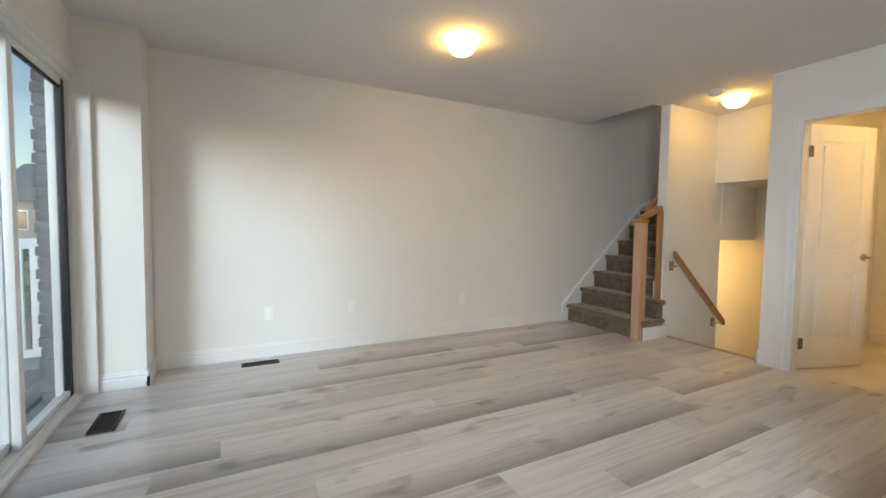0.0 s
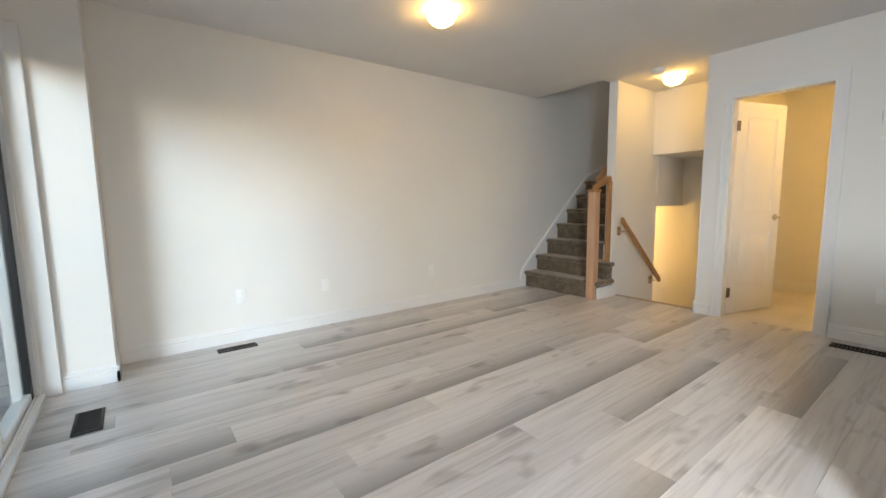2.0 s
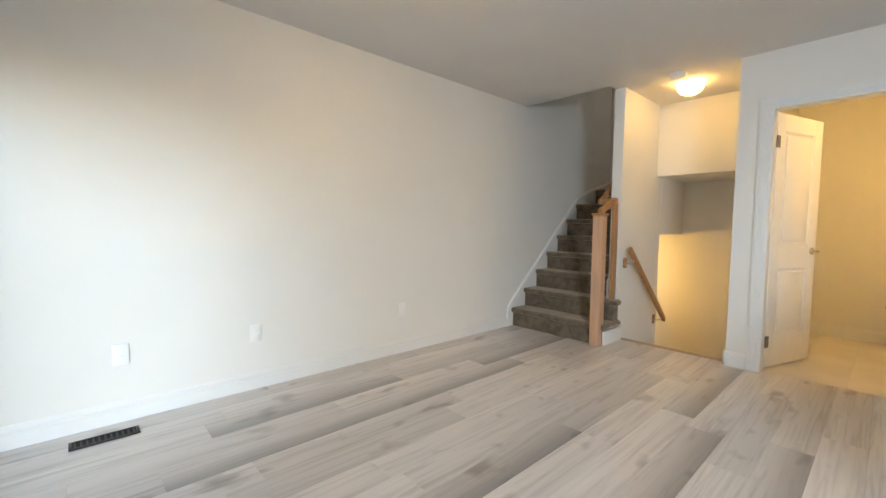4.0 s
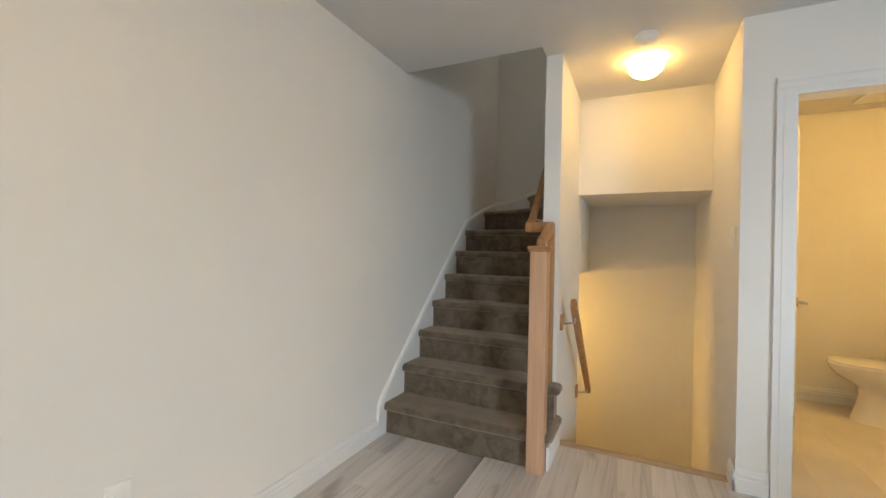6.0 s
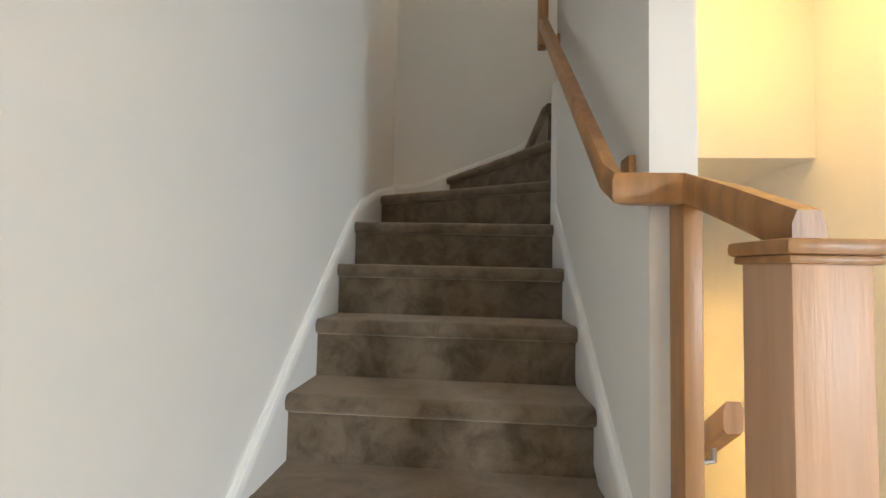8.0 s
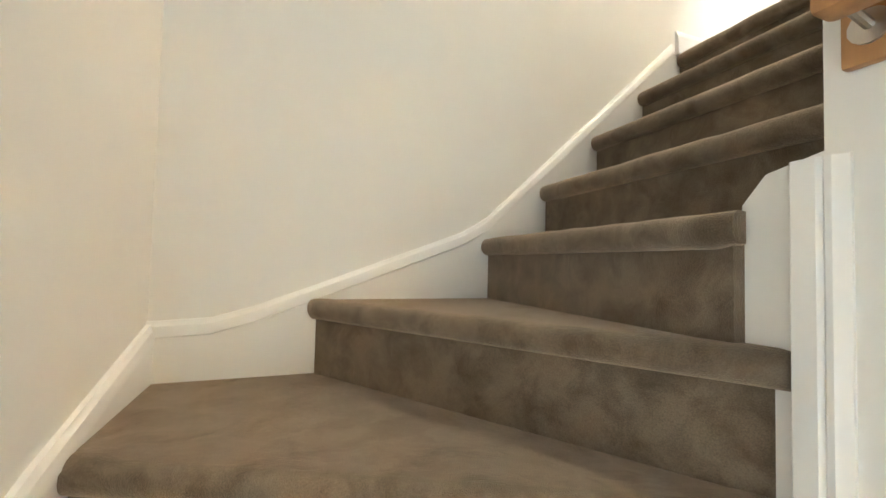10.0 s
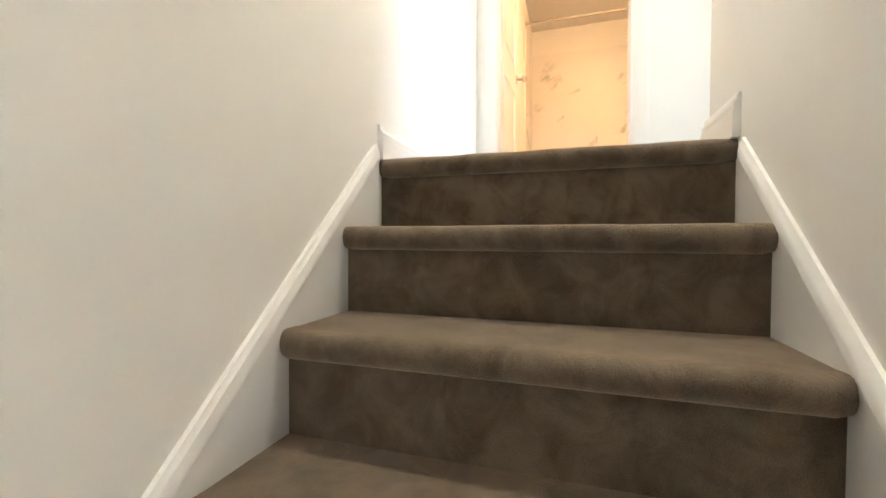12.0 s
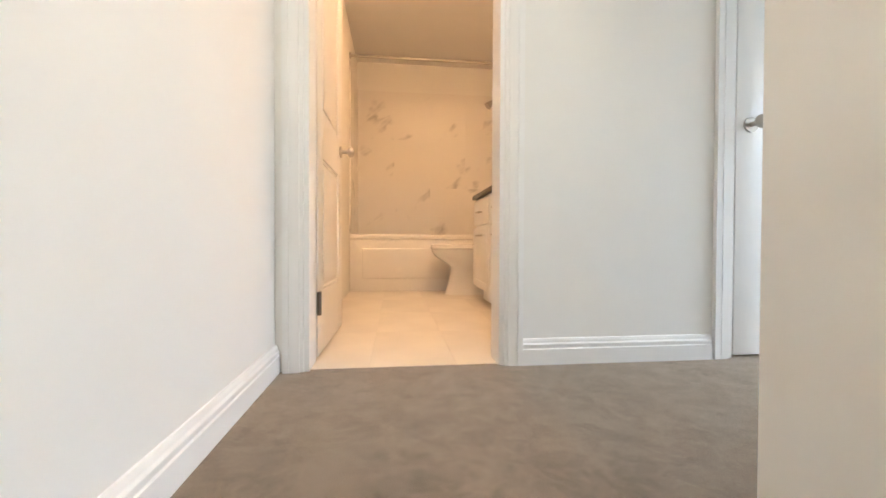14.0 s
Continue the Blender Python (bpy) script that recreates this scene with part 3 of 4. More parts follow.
step([(x, YH), (x + 0.025, YH), (x + 0.025, YF), (x, YF)], (x, YF), (x, YH), (-1, 0), UP, (1, 1))


def skirt(name, pts_low, pts_top, base, side, thick=0.018, band=0.042):
    """A board on a wall whose top edge follows pts_top, with a bevelled band on top. Points are (along, z); side is the way out from the wall."""
    bm = bmesh.new()
    s = Vector((*side, 0))
    rings = []
    for (u, lo), (_, hi) in zip(pts_low, pts_top):
        p = base(u)
        prof = ((0, lo), (thick, lo), (thick, hi - band), (thick + 0.003, hi - band + 0.003), (thick + 0.002, hi - band * 0.6), (thick * 0.90, hi - band * 0.3), (thick * 0.80, hi - band * 0.27), (thick * 0.55, hi), (0, hi))
        rings.append([p + s * t + Vector((0, 0, z)) for t, z in prof])
    sweep(bm, rings)
    return part(name, bm, M_TRIM, stairs, "white painted stair skirt board")


SL = R / RUN
def west(u):
    return Vector((0.0, u, 0.0))


def north(u):
    return Vector((u, YF, 0.0))


def line(u, u0, z0, slope=SL):
    return z0 + (u - u0) * slope


# skirt along the lower flight: foot, rise, easing at the winders
skirt("skirt_board", [(-0.075, 0.0), (-0.045, 0.0), (0.02, 0.0), (1.25, 0.9), (1.31, 1.0), (1.40, 1.1), (1.75, 1.2), (YF, 1.35)],
      [(-0.075, 0.195), (-0.045, 0.245), (0.02, 0.308), (1.25, 1.418), (1.31, 1.465), (1.40, 1.515), (1.75, 1.635), (YF, 1.765)], west, (1, 0))
XT = X10 + RUN * 4 - 0.052
skirt("skirt_board", [(0.0, 1.5), (0.14, 1.5), (0.24, 1.5), (0.40, 1.55), (0.84, 1.6), (0.92, 1.7), (XT, 2.5)],
      [(0.0, 1.768), (0.14, 1.775), (0.24, 1.803), (0.40, 1.862), (0.84, 2.030), (0.92, 2.078), (XT, 2.078 + (XT - 0.92) * 0.925)], north, (0, -1))


def south(u):
    return Vector((u, YH, 0.0))


def between(u):
    return Vector((XP0, u, 0.0))


skirt("skirt_board", [(XP1, 1.75), (1.2, 1.9), (XT, 2.5)],
      [(XP1, 2.175), (1.2, 2.175 + 0.16 * 0.89), (XT, 2.175 + (XT - XP1) * 0.89)], south, (0, 1), 0.012)
skirt("skirt_board", [(0.335, 0.35), (0.5, 0.5), (1.33, 1.2)], [(0.335, line(0.335, 0.0, 0.285)), (0.5, line(0.5, 0.0, 0.285)), (1.33, line(1.33, 0.0, 0.285))], between, (-1, 0))
# stub at the turn with its upright moulded trim
bm = bmesh.new()
sweep(bm, [[Vector((x, 1.338, 1.2)), Vector((x, 1.442, 1.2)), Vector((x, 1.442, 2.022)), Vector((x, 1.410, 2.062)), Vector((x, 1.338, 2.080))] for x in (XP0 + 0.004, XP1 + 0.004)])
part("turn_stub", bm, M_WALL, stairs, "off-white painted stub at the turn of the stairs")
bm = bmesh.new()
rings = []
for z in (1.38, 2.068):
    rings.append([Vector((XP0 - t, y, z)) for y, t in ((1.312, -0.003), (1.312, 0.006), (1.322, 0.010), (1.326, 0.015), (1.333, 0.015), (1.336, 0.012), (1.341, 0.018), (1.368, 0.018), (1.371, 0.014), (1.371, -0.003))])
sweep(bm, rings)
part("upright_trim", bm, M_TRIM, stairs, "white moulded trim standing at the turn")
# white side of the two lowest steps
bm = bmesh.new()
box(bm, XP1 - 0.02, 0.022, 0.0, XE + 0.014, 0.40, 0.13, 0.004)
part("end_skirt", bm, M_TRIM, stairs, "white skirt board at the open step end")

# steps going down
down = empty("stairs_down", 1.5, 0.42, 0.0, "short carpeted stairs going down to a landing", "staircase")
for i in range(1, 5):
    y, z = 0.435 + 0.2165 * (i - 1), -0.19 * i
    bm = bmesh.new()
    prism(bm, [(XP1, y), (PIER, y), (PIER, y + 0.25), (XP1, y + 0.25)], z - 0.19, z)
    nosing(bm, (XP1, y + 0.22), (PIER, y + 0.22), (0, 1), z)
    part("step", bm, M_CARPET, down)
bm = bmesh.new()
box(bm, XP1, 0.37, -0.03, PIER, 0.445, 0.004, 0.008)
tagged(part("floor_nosing", bm, M_NOSE), "honey-coloured wood nosing at the stair edge", "nosing", kind="structure")


# ---- handrails ----
def rail_piece(bm, pts, w=0.040, h=0.058):
    """A rounded bar through pts with mitred joints, upright section."""
    sec = [(-0.5, -0.35), (-0.36, -0.5), (0.36, -0.5), (0.5, -0.35), (0.5, 0.22), (0.34, 0.5), (-0.34, 0.5), (-0.5, 0.22)]
    pts = [Vector(p) for p in pts]
    rings = []
    for i, p in enumerate(pts):
        d = (pts[min(i + 1, len(pts) - 1)] - pts[max(i - 1, 0)]).normalized()
        side = d.cross(Vector((0, 0, 1)))
        if i and i < len(pts) - 1:
            d0, d1 = (p - pts[i - 1]).normalized(), (pts[i + 1] - p).normalized()
            side = ((d0.cross(Vector((0, 0, 1)))).normalized() + (d1.cross(Vector((0, 0, 1)))).normalized())
            side.normalize()
            k = 1 / max(0.5, side.dot(d0.cross(Vector((0, 0, 1))).normalized()))
        else:
            side.normalize()
            k = 1
        rings.append([p + side * (a * w * k) + Vector((0, 0, b * h)) for a, b in sec])
    sweep(bm, rings)


newel = empty("newel_post", 1.0, 0.0, 0.0, "square oak newel post with a flat cap at the stair foot", "newel post")
bm = bmesh.new()
box(bm, 0.955, -0.045, 0.0, 1.048, 0.048, 1.215, 0.005)
part("post", bm, M_OAK_PALE, newel, "pale oak post shaft")
bm = bmesh.new()
box(bm, 0.948, -0.052, 1.205, 1.055, 0.055, 1.216, 0.004)
box(bm, 0.942, -0.058, 1.216, 1.061, 0.061, 1.236, 0.007)
part("cap", bm, M_OAK, newel)
bm = bmesh.new()
box(bm, 0.985, 0.27, 2 * R - 0.01, 1.022, 0.329, 1.34, 0.003)
tagged(part("half_baluster", bm, M_OAK), "oak half post fixed on the wall end", "baluster")

rail_up = empty("handrail_up", 0.87, 0.3, 1.3, "oak handrail rising along the upper flight with brackets", "handrail")
bm = bmesh.new()
XRL = 0.868
rail_piece(bm, [(1.003, -0.01, 1.245), (1.003, 0.12, 1.30), (1.003, 0.285, 1.36), (XRL, 0.285, 1.36), (XRL, 0.35, 1.40), (XRL, 1.285, 2.34)], 0.042, 0.062)
part("rail", bm, M_OAK, rail_up)
bm = bmesh.new()
box(bm, XRL - 0.021, 1.245, 2.205, XRL + 0.021, 1.305, 3.35, 0.008)
part("upright_rail", bm, M_OAK, rail_up, "upright oak length at the turn")
def bracket(parent, wall_x, rail_x, y, z):
    s = 1 if rail_x > wall_x else -1
    bm = bmesh.new()
    box(bm, min(wall_x, wall_x + s * 0.016), y - 0.028, z - 0.115, max(wall_x, wall_x + s * 0.016), y + 0.028, z - 0.015, 0.004)
    part("wall_block", bm, M_OAK, parent)
    bm = bmesh.new()
    cyl(bm, (wall_x + s * 0.014, y, z - 0.075), (rail_x, y, z - 0.06), 0.006, 10)
    cyl(bm, (rail_x, y, z - 0.063), (rail_x, y, z - 0.022), 0.006, 10)
    cyl(bm, (wall_x + s * 0.014, y, z - 0.075), (wall_x + s * 0.020, y, z - 0.075), 0.02, 14)
    part("bracket", bm, M_STEEL, parent, "nickel handrail bracket")
for y, z in ((0.43, 1.48), (1.288, 2.28), (1.288, 2.89)):
    bracket(rail_up, XP0, XRL, y, z)

rail_down = empty("handrail_down", 1.1, 0.4, 0.9, "oak handrail on the wall going down with nickel brackets", "handrail")
bm = bmesh.new()
RD0, RD1 = (1.135, 0.37, 0.885), (1.135, 1.315, 0.085)
rail_piece(bm, [RD0, RD1], 0.042, 0.068)
part("rail", bm, M_OAK, rail_down)
for f in (0.08, 0.93):
    bracket(rail_down, XP1, 1.135, RD0[1] + (RD1[1] - RD0[1]) * f, RD0[2] + (RD1[2] - RD0[2]) * f)


# ---- lamps and fittings ----
def ceiling_lamp(x, y, z, label, lamp_mat, r=0.14):
    thing = empty("ceiling_light", x, y, z, label, "ceiling light", "flush ceiling lights")
    bm = bmesh.new()
    lathe(bm, [(r * 0.62, 0.0), (r * 0.64, -0.012), (r * 0.58, -0.034)], (x, y, z))
    part("base", bm, M_TRIM, thing)
    bm = bmesh.new()
    lathe(bm, [(r * 0.98, -0.034), (r * 1.04, -0.038), (r * 1.02, -0.044), (r * 0.93, -0.066), (r * 0.76, -0.087), (r * 0.50, -0.103), (r * 0.22, -0.112), (0.012, -0.114)], (x, y, z), 36)
    part("shade", bm, lamp_mat, thing, "lit frosted glass dome")
    for a in (0.4, 2.5, 4.6):
        bm = bmesh.new()
        bmesh.ops.create_uvsphere(bm, u_segments=10, v_segments=8, radius=0.010, matrix=Matrix.Translation((x + (r + 0.008) * math.cos(a), y + (r + 0.008) * math.sin(a), z - 0.040)))
        cyl(bm, (x + r * 0.55 * math.cos(a), y + r * 0.55 * math.sin(a), z - 0.018), (x + (r + 0.008) * math.cos(a), y + (r + 0.008) * math.sin(a), z - 0.040), 0.004, 8)
        part("clip", bm, M_STEEL, thing, "nickel glass clip")
    return thing


ceiling_lamp(1.245, -2.28, H, "lit flush dome ceiling light in the living room", M_LAMP_ROOM, 0.10)
ceiling_lamp(1.511, 0.62, H, "lit flush dome ceiling light over the stairs", M_LAMP, 0.105)
ceiling_lamp(0.20, 1.52, 1.03, "lit flush dome ceiling light over the lower landing", M_LAMP_LOW, 0.11)
# added fill dome, out of view, in place of a vanity light
ceiling_lamp(3.22, 0.80, H, "unseen dome light added on the ceiling to light the powder room", M_FILL_POWDER)
ceiling_lamp(4.0, 1.45, TOP, "lit flush dome ceiling light in the bathroom", M_LAMP_BATH, 0.16)
# added fill dome, never in view, placed to brighten the stair walls
ceiling_lamp(1.66, 1.53, TOP, "unseen dome light added over the upper stair flight to light it", M_FILL_HALL, 0.14)

fan = empty("exhaust_fan", 3.11, 1.88, H, "square off-white exhaust fan grille on the powder room ceiling", "exhaust fan")
bm = bmesh.new()
box(bm, 2.98, 1.75, H - 0.018, 3.24, 2.01, H, 0.006)
part("cover", bm, M_PLASTIC, fan)
for i in range(9):
    bm = bmesh.new()
    box(bm, 3.005, 1.783 + 0.0243 * i, H - 0.024, 3.215, 1.793 + 0.0243 * i, H - 0.017, 0.001)
    part("slat", bm, M_PLASTIC, fan)

smoke = empty("smoke_detector", 1.505, 0.30, H, "round white smoke detector on the ceiling", "smoke detector")
bm = bmesh.new()
lathe(bm, [(0.066, 0.0), (0.068, -0.010), (0.064, -0.014), (0.060, -0.014), (0.056, -0.036), (0.046, -0.044), (0.01, -0.046)], (1.505, 0.30, H))
part("housing", bm, M_PLASTIC, smoke)
bm = bmesh.new()
lathe(bm, [(0.014, -0.044), (0.014, -0.050), (0.003, -0.051)], (1.505, 0.30, H), 14)
part("button", bm, M_PLASTIC, smoke)


def outlet(y, z, x=0.0, axis="x", out=1, label="white duplex wall outlet above the baseboard", name="wall_outlet", blank=False):
    """A wall plate with two sockets; axis: the wall's normal."""
    thing = empty(name, *((x, y, z) if axis == "x" else (y, x, z)), label, "outlet", "wall outlets")
    def fit(u0, v0, d0, u1, v1, d1, bev, nm, m, lab=""):
        bm = bmesh.new()
        d0, d1 = sorted((x + out * d0, x + out * d1))
        if axis == "x":
            box(bm, d0, y + u0, z + v0, d1, y + u1, z + v1, bev)
        else:
            box(bm, y + u0, d0, z + v0, y + u1, d1, z + v1, bev)
        part(nm, bm, m, thing, lab)
    fit(-0.036, -0.058, 0, 0.036, 0.058, 0.008, 0.002, "plate", M_PLASTIC)
    if not blank:
        for s in (-1, 1):
            fit(-0.017, s * 0.021 - 0.015, 0.004, 0.017, s * 0.021 + 0.015, 0.0105, 0.0015, "socket", M_PLASTIC)
    else:
        fit(-0.017, -0.034, 0.004, 0.017, 0.034, 0.0085, 0.0015, "insert", M_PLASTIC)
    return thing


for y in (-3.433, -2.725, -1.521):
    outlet(y, 0.375)
outlet(3.225, 0.38, YD, "y", -1)


def switch(y, z):
    thing = empty("light_switch", PIER, y, z, "white double rocker light switch by the stairs", "light switch")
    bm = bmesh.new()
    box(bm, PIER - 0.006, y - 0.058, z - 0.06, PIER, y + 0.058, z + 0.06, 0.002)
    part("plate", bm, M_PLASTIC, thing)
    for s in (-1, 1):
        bm = bmesh.new()
        box(bm, PIER - 0.010, y + s * 0.024 - 0.017, z - 0.034, PIER - 0.005, y + s * 0.024 + 0.017, z + 0.034, 0.002)
        part("rocker", bm, M_PLASTIC, thing)


switch(0.447, 1.305)

thermo = empty("thermostat", 3.19, YD, 1.69, "white wall thermostat with a small grey display", "thermostat")
bm = bmesh.new()
box(bm, 3.13, YD - 0.028, 1.645, 3.25, YD, 1.735, 0.006)
part("housing", bm, M_PLASTIC, thermo)
bm = bmesh.new()
box(bm, 3.145, YD - 0.030, 1.695, 3.215, YD - 0.027, 1.722, 0.0008)
part("display", bm, M_DISPLAY, thermo, "grey display window")
for i in range(3):
    bm = bmesh.new()
    box(bm, 3.15 + 0.022 * i, YD - 0.031, 1.662, 3.165 + 0.022 * i, YD - 0.027, 1.672, 0.001)
    part("button", bm, M_PLASTIC, thermo)
bm = bmesh.new()
cyl(bm, (3.137, YD, 1.54), (3.137, YD - 0.012, 1.54), 0.012, 12)
tagged(part("wall_sensor", bm, M_PLASTIC), "small white round wall sensor under the thermostat", "sensor")


def register(x0, y0, x1, y1, along):
    thing = empty("floor_register", (x0 + x1) / 2, (y0 + y1) / 2, 0.0, "dark bronze slotted floor vent in the planks", "floor vent", "floor registers")
    # near-black sheet on the planks paints the shade of the duct below
    bm = bmesh.new()
    box(bm, x0, y0, 0.001, x1, y1, 0.003)
    part("duct_shade_sheet", bm, M_DUCT_SHADE, thing)
    bm = bmesh.new()
    f = 0.014
    for b in ((x0, y0, x1, y0 + f), (x0, y1 - f, x1, y1), (x0, y0 + f, x0 + f, y1 - f), (x1 - f, y0 + f, x1, y1 - f)):
        box(bm, b[0], b[1], 0.001, b[2], b[3], 0.008, 0.002)
    part("frame", bm, M_DARKMETAL, thing)
    span = (y1 - y0) if along == "y" else (x1 - x0)
    n = int(span / 0.022)
    for i in range(1, n):
        c = i * span / n
        bm = bmesh.new()
        if along == "y":
            box(bm, x0 + f, y0 + c - 0.004, 0.002, x1 - f, y0 + c + 0.004, 0.0065)
        else:
            box(bm, x0 + c - 0.004, y0 + f, 0.002, x0 + c + 0.004, y1 - f, 0.0065)
        part("slat", bm, M_DARKMETAL, thing)
    return thing


register(0.135, -3.655, 0.225, -3.375, "y")
register(0.755, -4.42, 1.03, -4.295, "x")
register(3.0, 0.02, 3.36, 0.14, "x")

# ---- kitchen peninsula ----
KX, KY = 3.47, -2.245
pen = empty("kitchen_peninsula", 4.5, -1.7, 0.0, "white panelled kitchen peninsula base cabinet", "cabinet")
bm = bmesh.new()
box(bm, KX + 0.035, KY + 0.09, 0.0, 5.7, KY + 0.63, 0.87, 0.002)
part("body", bm, M_CAB, pen)
for i in range(3):
    bm = bmesh.new()
    a = KX + 0.04 + i * 0.72
    box(bm, a, KY + 0.075, 0.02, a + 0.715, KY + 0.091, 0.865, 0.002)
    part("back_panel", bm, M_CAB, pen)
bm = bmesh.new()
for b in ((KX, KY, 3.66, KY + 0.66), (4.25, KY, 5.7, KY + 0.66), (3.66, KY, 4.25, KY + 0.12), (3.66, KY + 0.56, 4.25, KY + 0.66)):
    box(bm, b[0], b[1], 0.872, b[2], b[3], 0.912)
tagged(part("countertop", bm, M_STONE), "black stone countertop with an overhang on the peninsula", "countertop")
sink = empty("kitchen_sink", 3.95, KY + 0.34, 0.75, "white rectangular sink set in the countertop", "sink")
bm = bmesh.new()
for b in ((3.665, KY + 0.125, 0.70, 3.69, KY + 0.555, 0.918), (4.22, KY + 0.125, 0.70, 4.245, KY + 0.555, 0.918), (3.69, KY + 0.125, 0.70, 4.22, KY + 0.15, 0.918),
          (3.69, KY + 0.53, 0.70, 4.22, KY + 0.555, 0.918), (3.665, KY + 0.125, 0.69, 4.245, KY + 0.555, 0.71)):
    box(bm, *b, bevel=0.004)
part("basin", bm, M_PORC, sink)
bm = bmesh.new()
cyl(bm, (3.95, KY + 0.34, 0.708), (3.95, KY + 0.34, 0.713), 0.045, 20)
part("drain", bm, M_STEEL, sink)


# ---- toilets ----
def toilet(x, y, z, turn, label):
    """A toilet whose tank stands at the origin's back (y = 0) and whose bowl points along +y."""
    thing = empty("toilet", x, y, z, label, "toilet")
    thing.matrix_world = pose(x, y, z, 0, 0, turn)
    def sub(name, bm, m, lab=""):
        me = finish(bm)
        me.materials.append(m)
        ob = new(name, me)
        ob.parent = thing
        if lab:
            ob["label"] = lab
        return ob
    bm = bmesh.new()
    prof = []
    for zz, w, f, b in ((0.0, 0.112, 0.58, 0.12), (0.02, 0.110, 0.58, 0.12), (0.035, 0.102, 0.57, 0.13), (0.12, 0.094, 0.545, 0.14), (0.20, 0.092, 0.53, 0.15), (0.245, 0.105, 0.535, 0.15), (0.275, 0.130, 0.57, 0.16), (0.305, 0.155, 0.625, 0.165), (0.34, 0.174, 0.67, 0.17), (0.372, 0.184, 0.695, 0.17), (0.395, 0.186, 0.70, 0.17)):
        ring = []
        for i in range(28):
            t = 2 * math.pi * i / 28
            c, s = math.cos(t), math.sin(t)
            yy = (f + b) / 2 + (f - b) / 2 * s
            ring.append(Vector((w * math.copysign(abs(c) ** 0.8, c), yy, zz)))
        prof.append(ring)
    sweep(bm, prof)
    sub("bowl", bm, M_PORC)
    bm = bmesh.new()
    rings = []
    for zz, g in ((0.397, 1.0), (0.415, 1.02), (0.420, 1.0), (0.436, 1.0), (0.440, 0.9)):
        rings.append([Vector((0.188 * g * math.copysign(abs(math.cos(t)) ** 0.8, math.cos(t)), 0.44 + 0.265 * g * math.sin(t), zz)) for t in [2 * math.pi * i / 28 for i in range(28)]])
    sweep(bm, rings)
    sub("seat_lid", bm, M_PORC, "closed white seat lid")
    bm = bmesh.new()
    box(bm, -0.20, 0.01, 0.38, 0.20, 0.185, 0.72, 0.02)
    sub("tank", bm, M_PORC)
    bm = bmesh.new()
    box(bm, -0.21, 0.003, 0.72, 0.21, 0.195, 0.755, 0.012)
    sub("tank_lid", bm, M_PORC)
    bm = bmesh.new()
    cyl(bm, (-0.14, 0.185, 0.665), (-0.14, 0.20, 0.665), 0.012, 10)
    box(bm, -0.15, 0.197, 0.658, -0.075, 0.206, 0.672, 0.003)
    sub("flush_lever", bm, M_STEEL, "chrome flush lever")
    return thing


toilet(3.53, 1.86, 0.0, 90, "white porcelain toilet with closed lid in the powder room")
toilet(5.12, 0.80, UP, 0, "white porcelain toilet between the vanity and the bathtub")

# ---- bathroom ----
tub = empty("bathtub", 5.7, 1.45, UP, "white alcove bathtub with a panelled apron", "bathtub")
TX = 5.36
bm = bmesh.new()
box(bm, TX, 0.625, UP, TX + 0.03, YF - 0.003, UP + 0.50, 0.004)
part("apron", bm, M_TUB, tub)
bm = bmesh.new()
box(bm, TX - 0.010, 0.75, UP + 0.12, TX + 0.005, YF - 0.12, UP + 0.40, 0.006)
part("apron_panel", bm, M_TUB, tub)
bm = bmesh.new()
for b in ((TX - 0.014, 0.625, TX + 0.09, YF - 0.003), (6.03, 0.625, 6.10, YF - 0.003), (TX + 0.09, 0.625, 6.03, 0.70), (TX + 0.09, YF - 0.09, 6.03, YF - 0.003)):
    box(bm, b[0], b[1], UP + 0.485, b[2], b[3], UP + 0.53, 0.010)
part("rim", bm, M_TUB, tub)
bm = bmesh.new()
box(bm, TX + 0.08, 0.66, UP + 0.06, 6.06, YF - 0.05, UP + 0.10)
part("basin_floor", bm, M_TUB, tub)
bm = bmesh.new()
cyl(bm, (TX + 0.03, 0.62, UP + 2.18), (TX + 0.03, YF, UP + 2.18), 0.0125, 14)
rod = part("shower_rod", bm, M_STEEL)
tagged(rod, "chrome shower curtain rod across the tub alcove", "shower rod")
for y0, y1 in ((0.62, 0.632), (YF - 0.012, YF)):
    bm = bmesh.new()
    cyl(bm, (TX + 0.03, y0, UP + 2.18), (TX + 0.03, y1, UP + 2.18), 0.03, 16)
    part("flange", bm, M_STEEL, rod)
bm = bmesh.new()
cyl(bm, (5.75, 0.63, UP + 1.98), (5.75, 0.80, UP + 1.95), 0.010, 12)
cyl(bm, (5.75, 0.80, UP + 1.95), (5.75, 0.86, UP + 1.89), 0.016, 16, 0.042)
tagged(part("shower_fixture", bm, M_STEEL), "chrome shower head on a short arm over the tub", "shower")

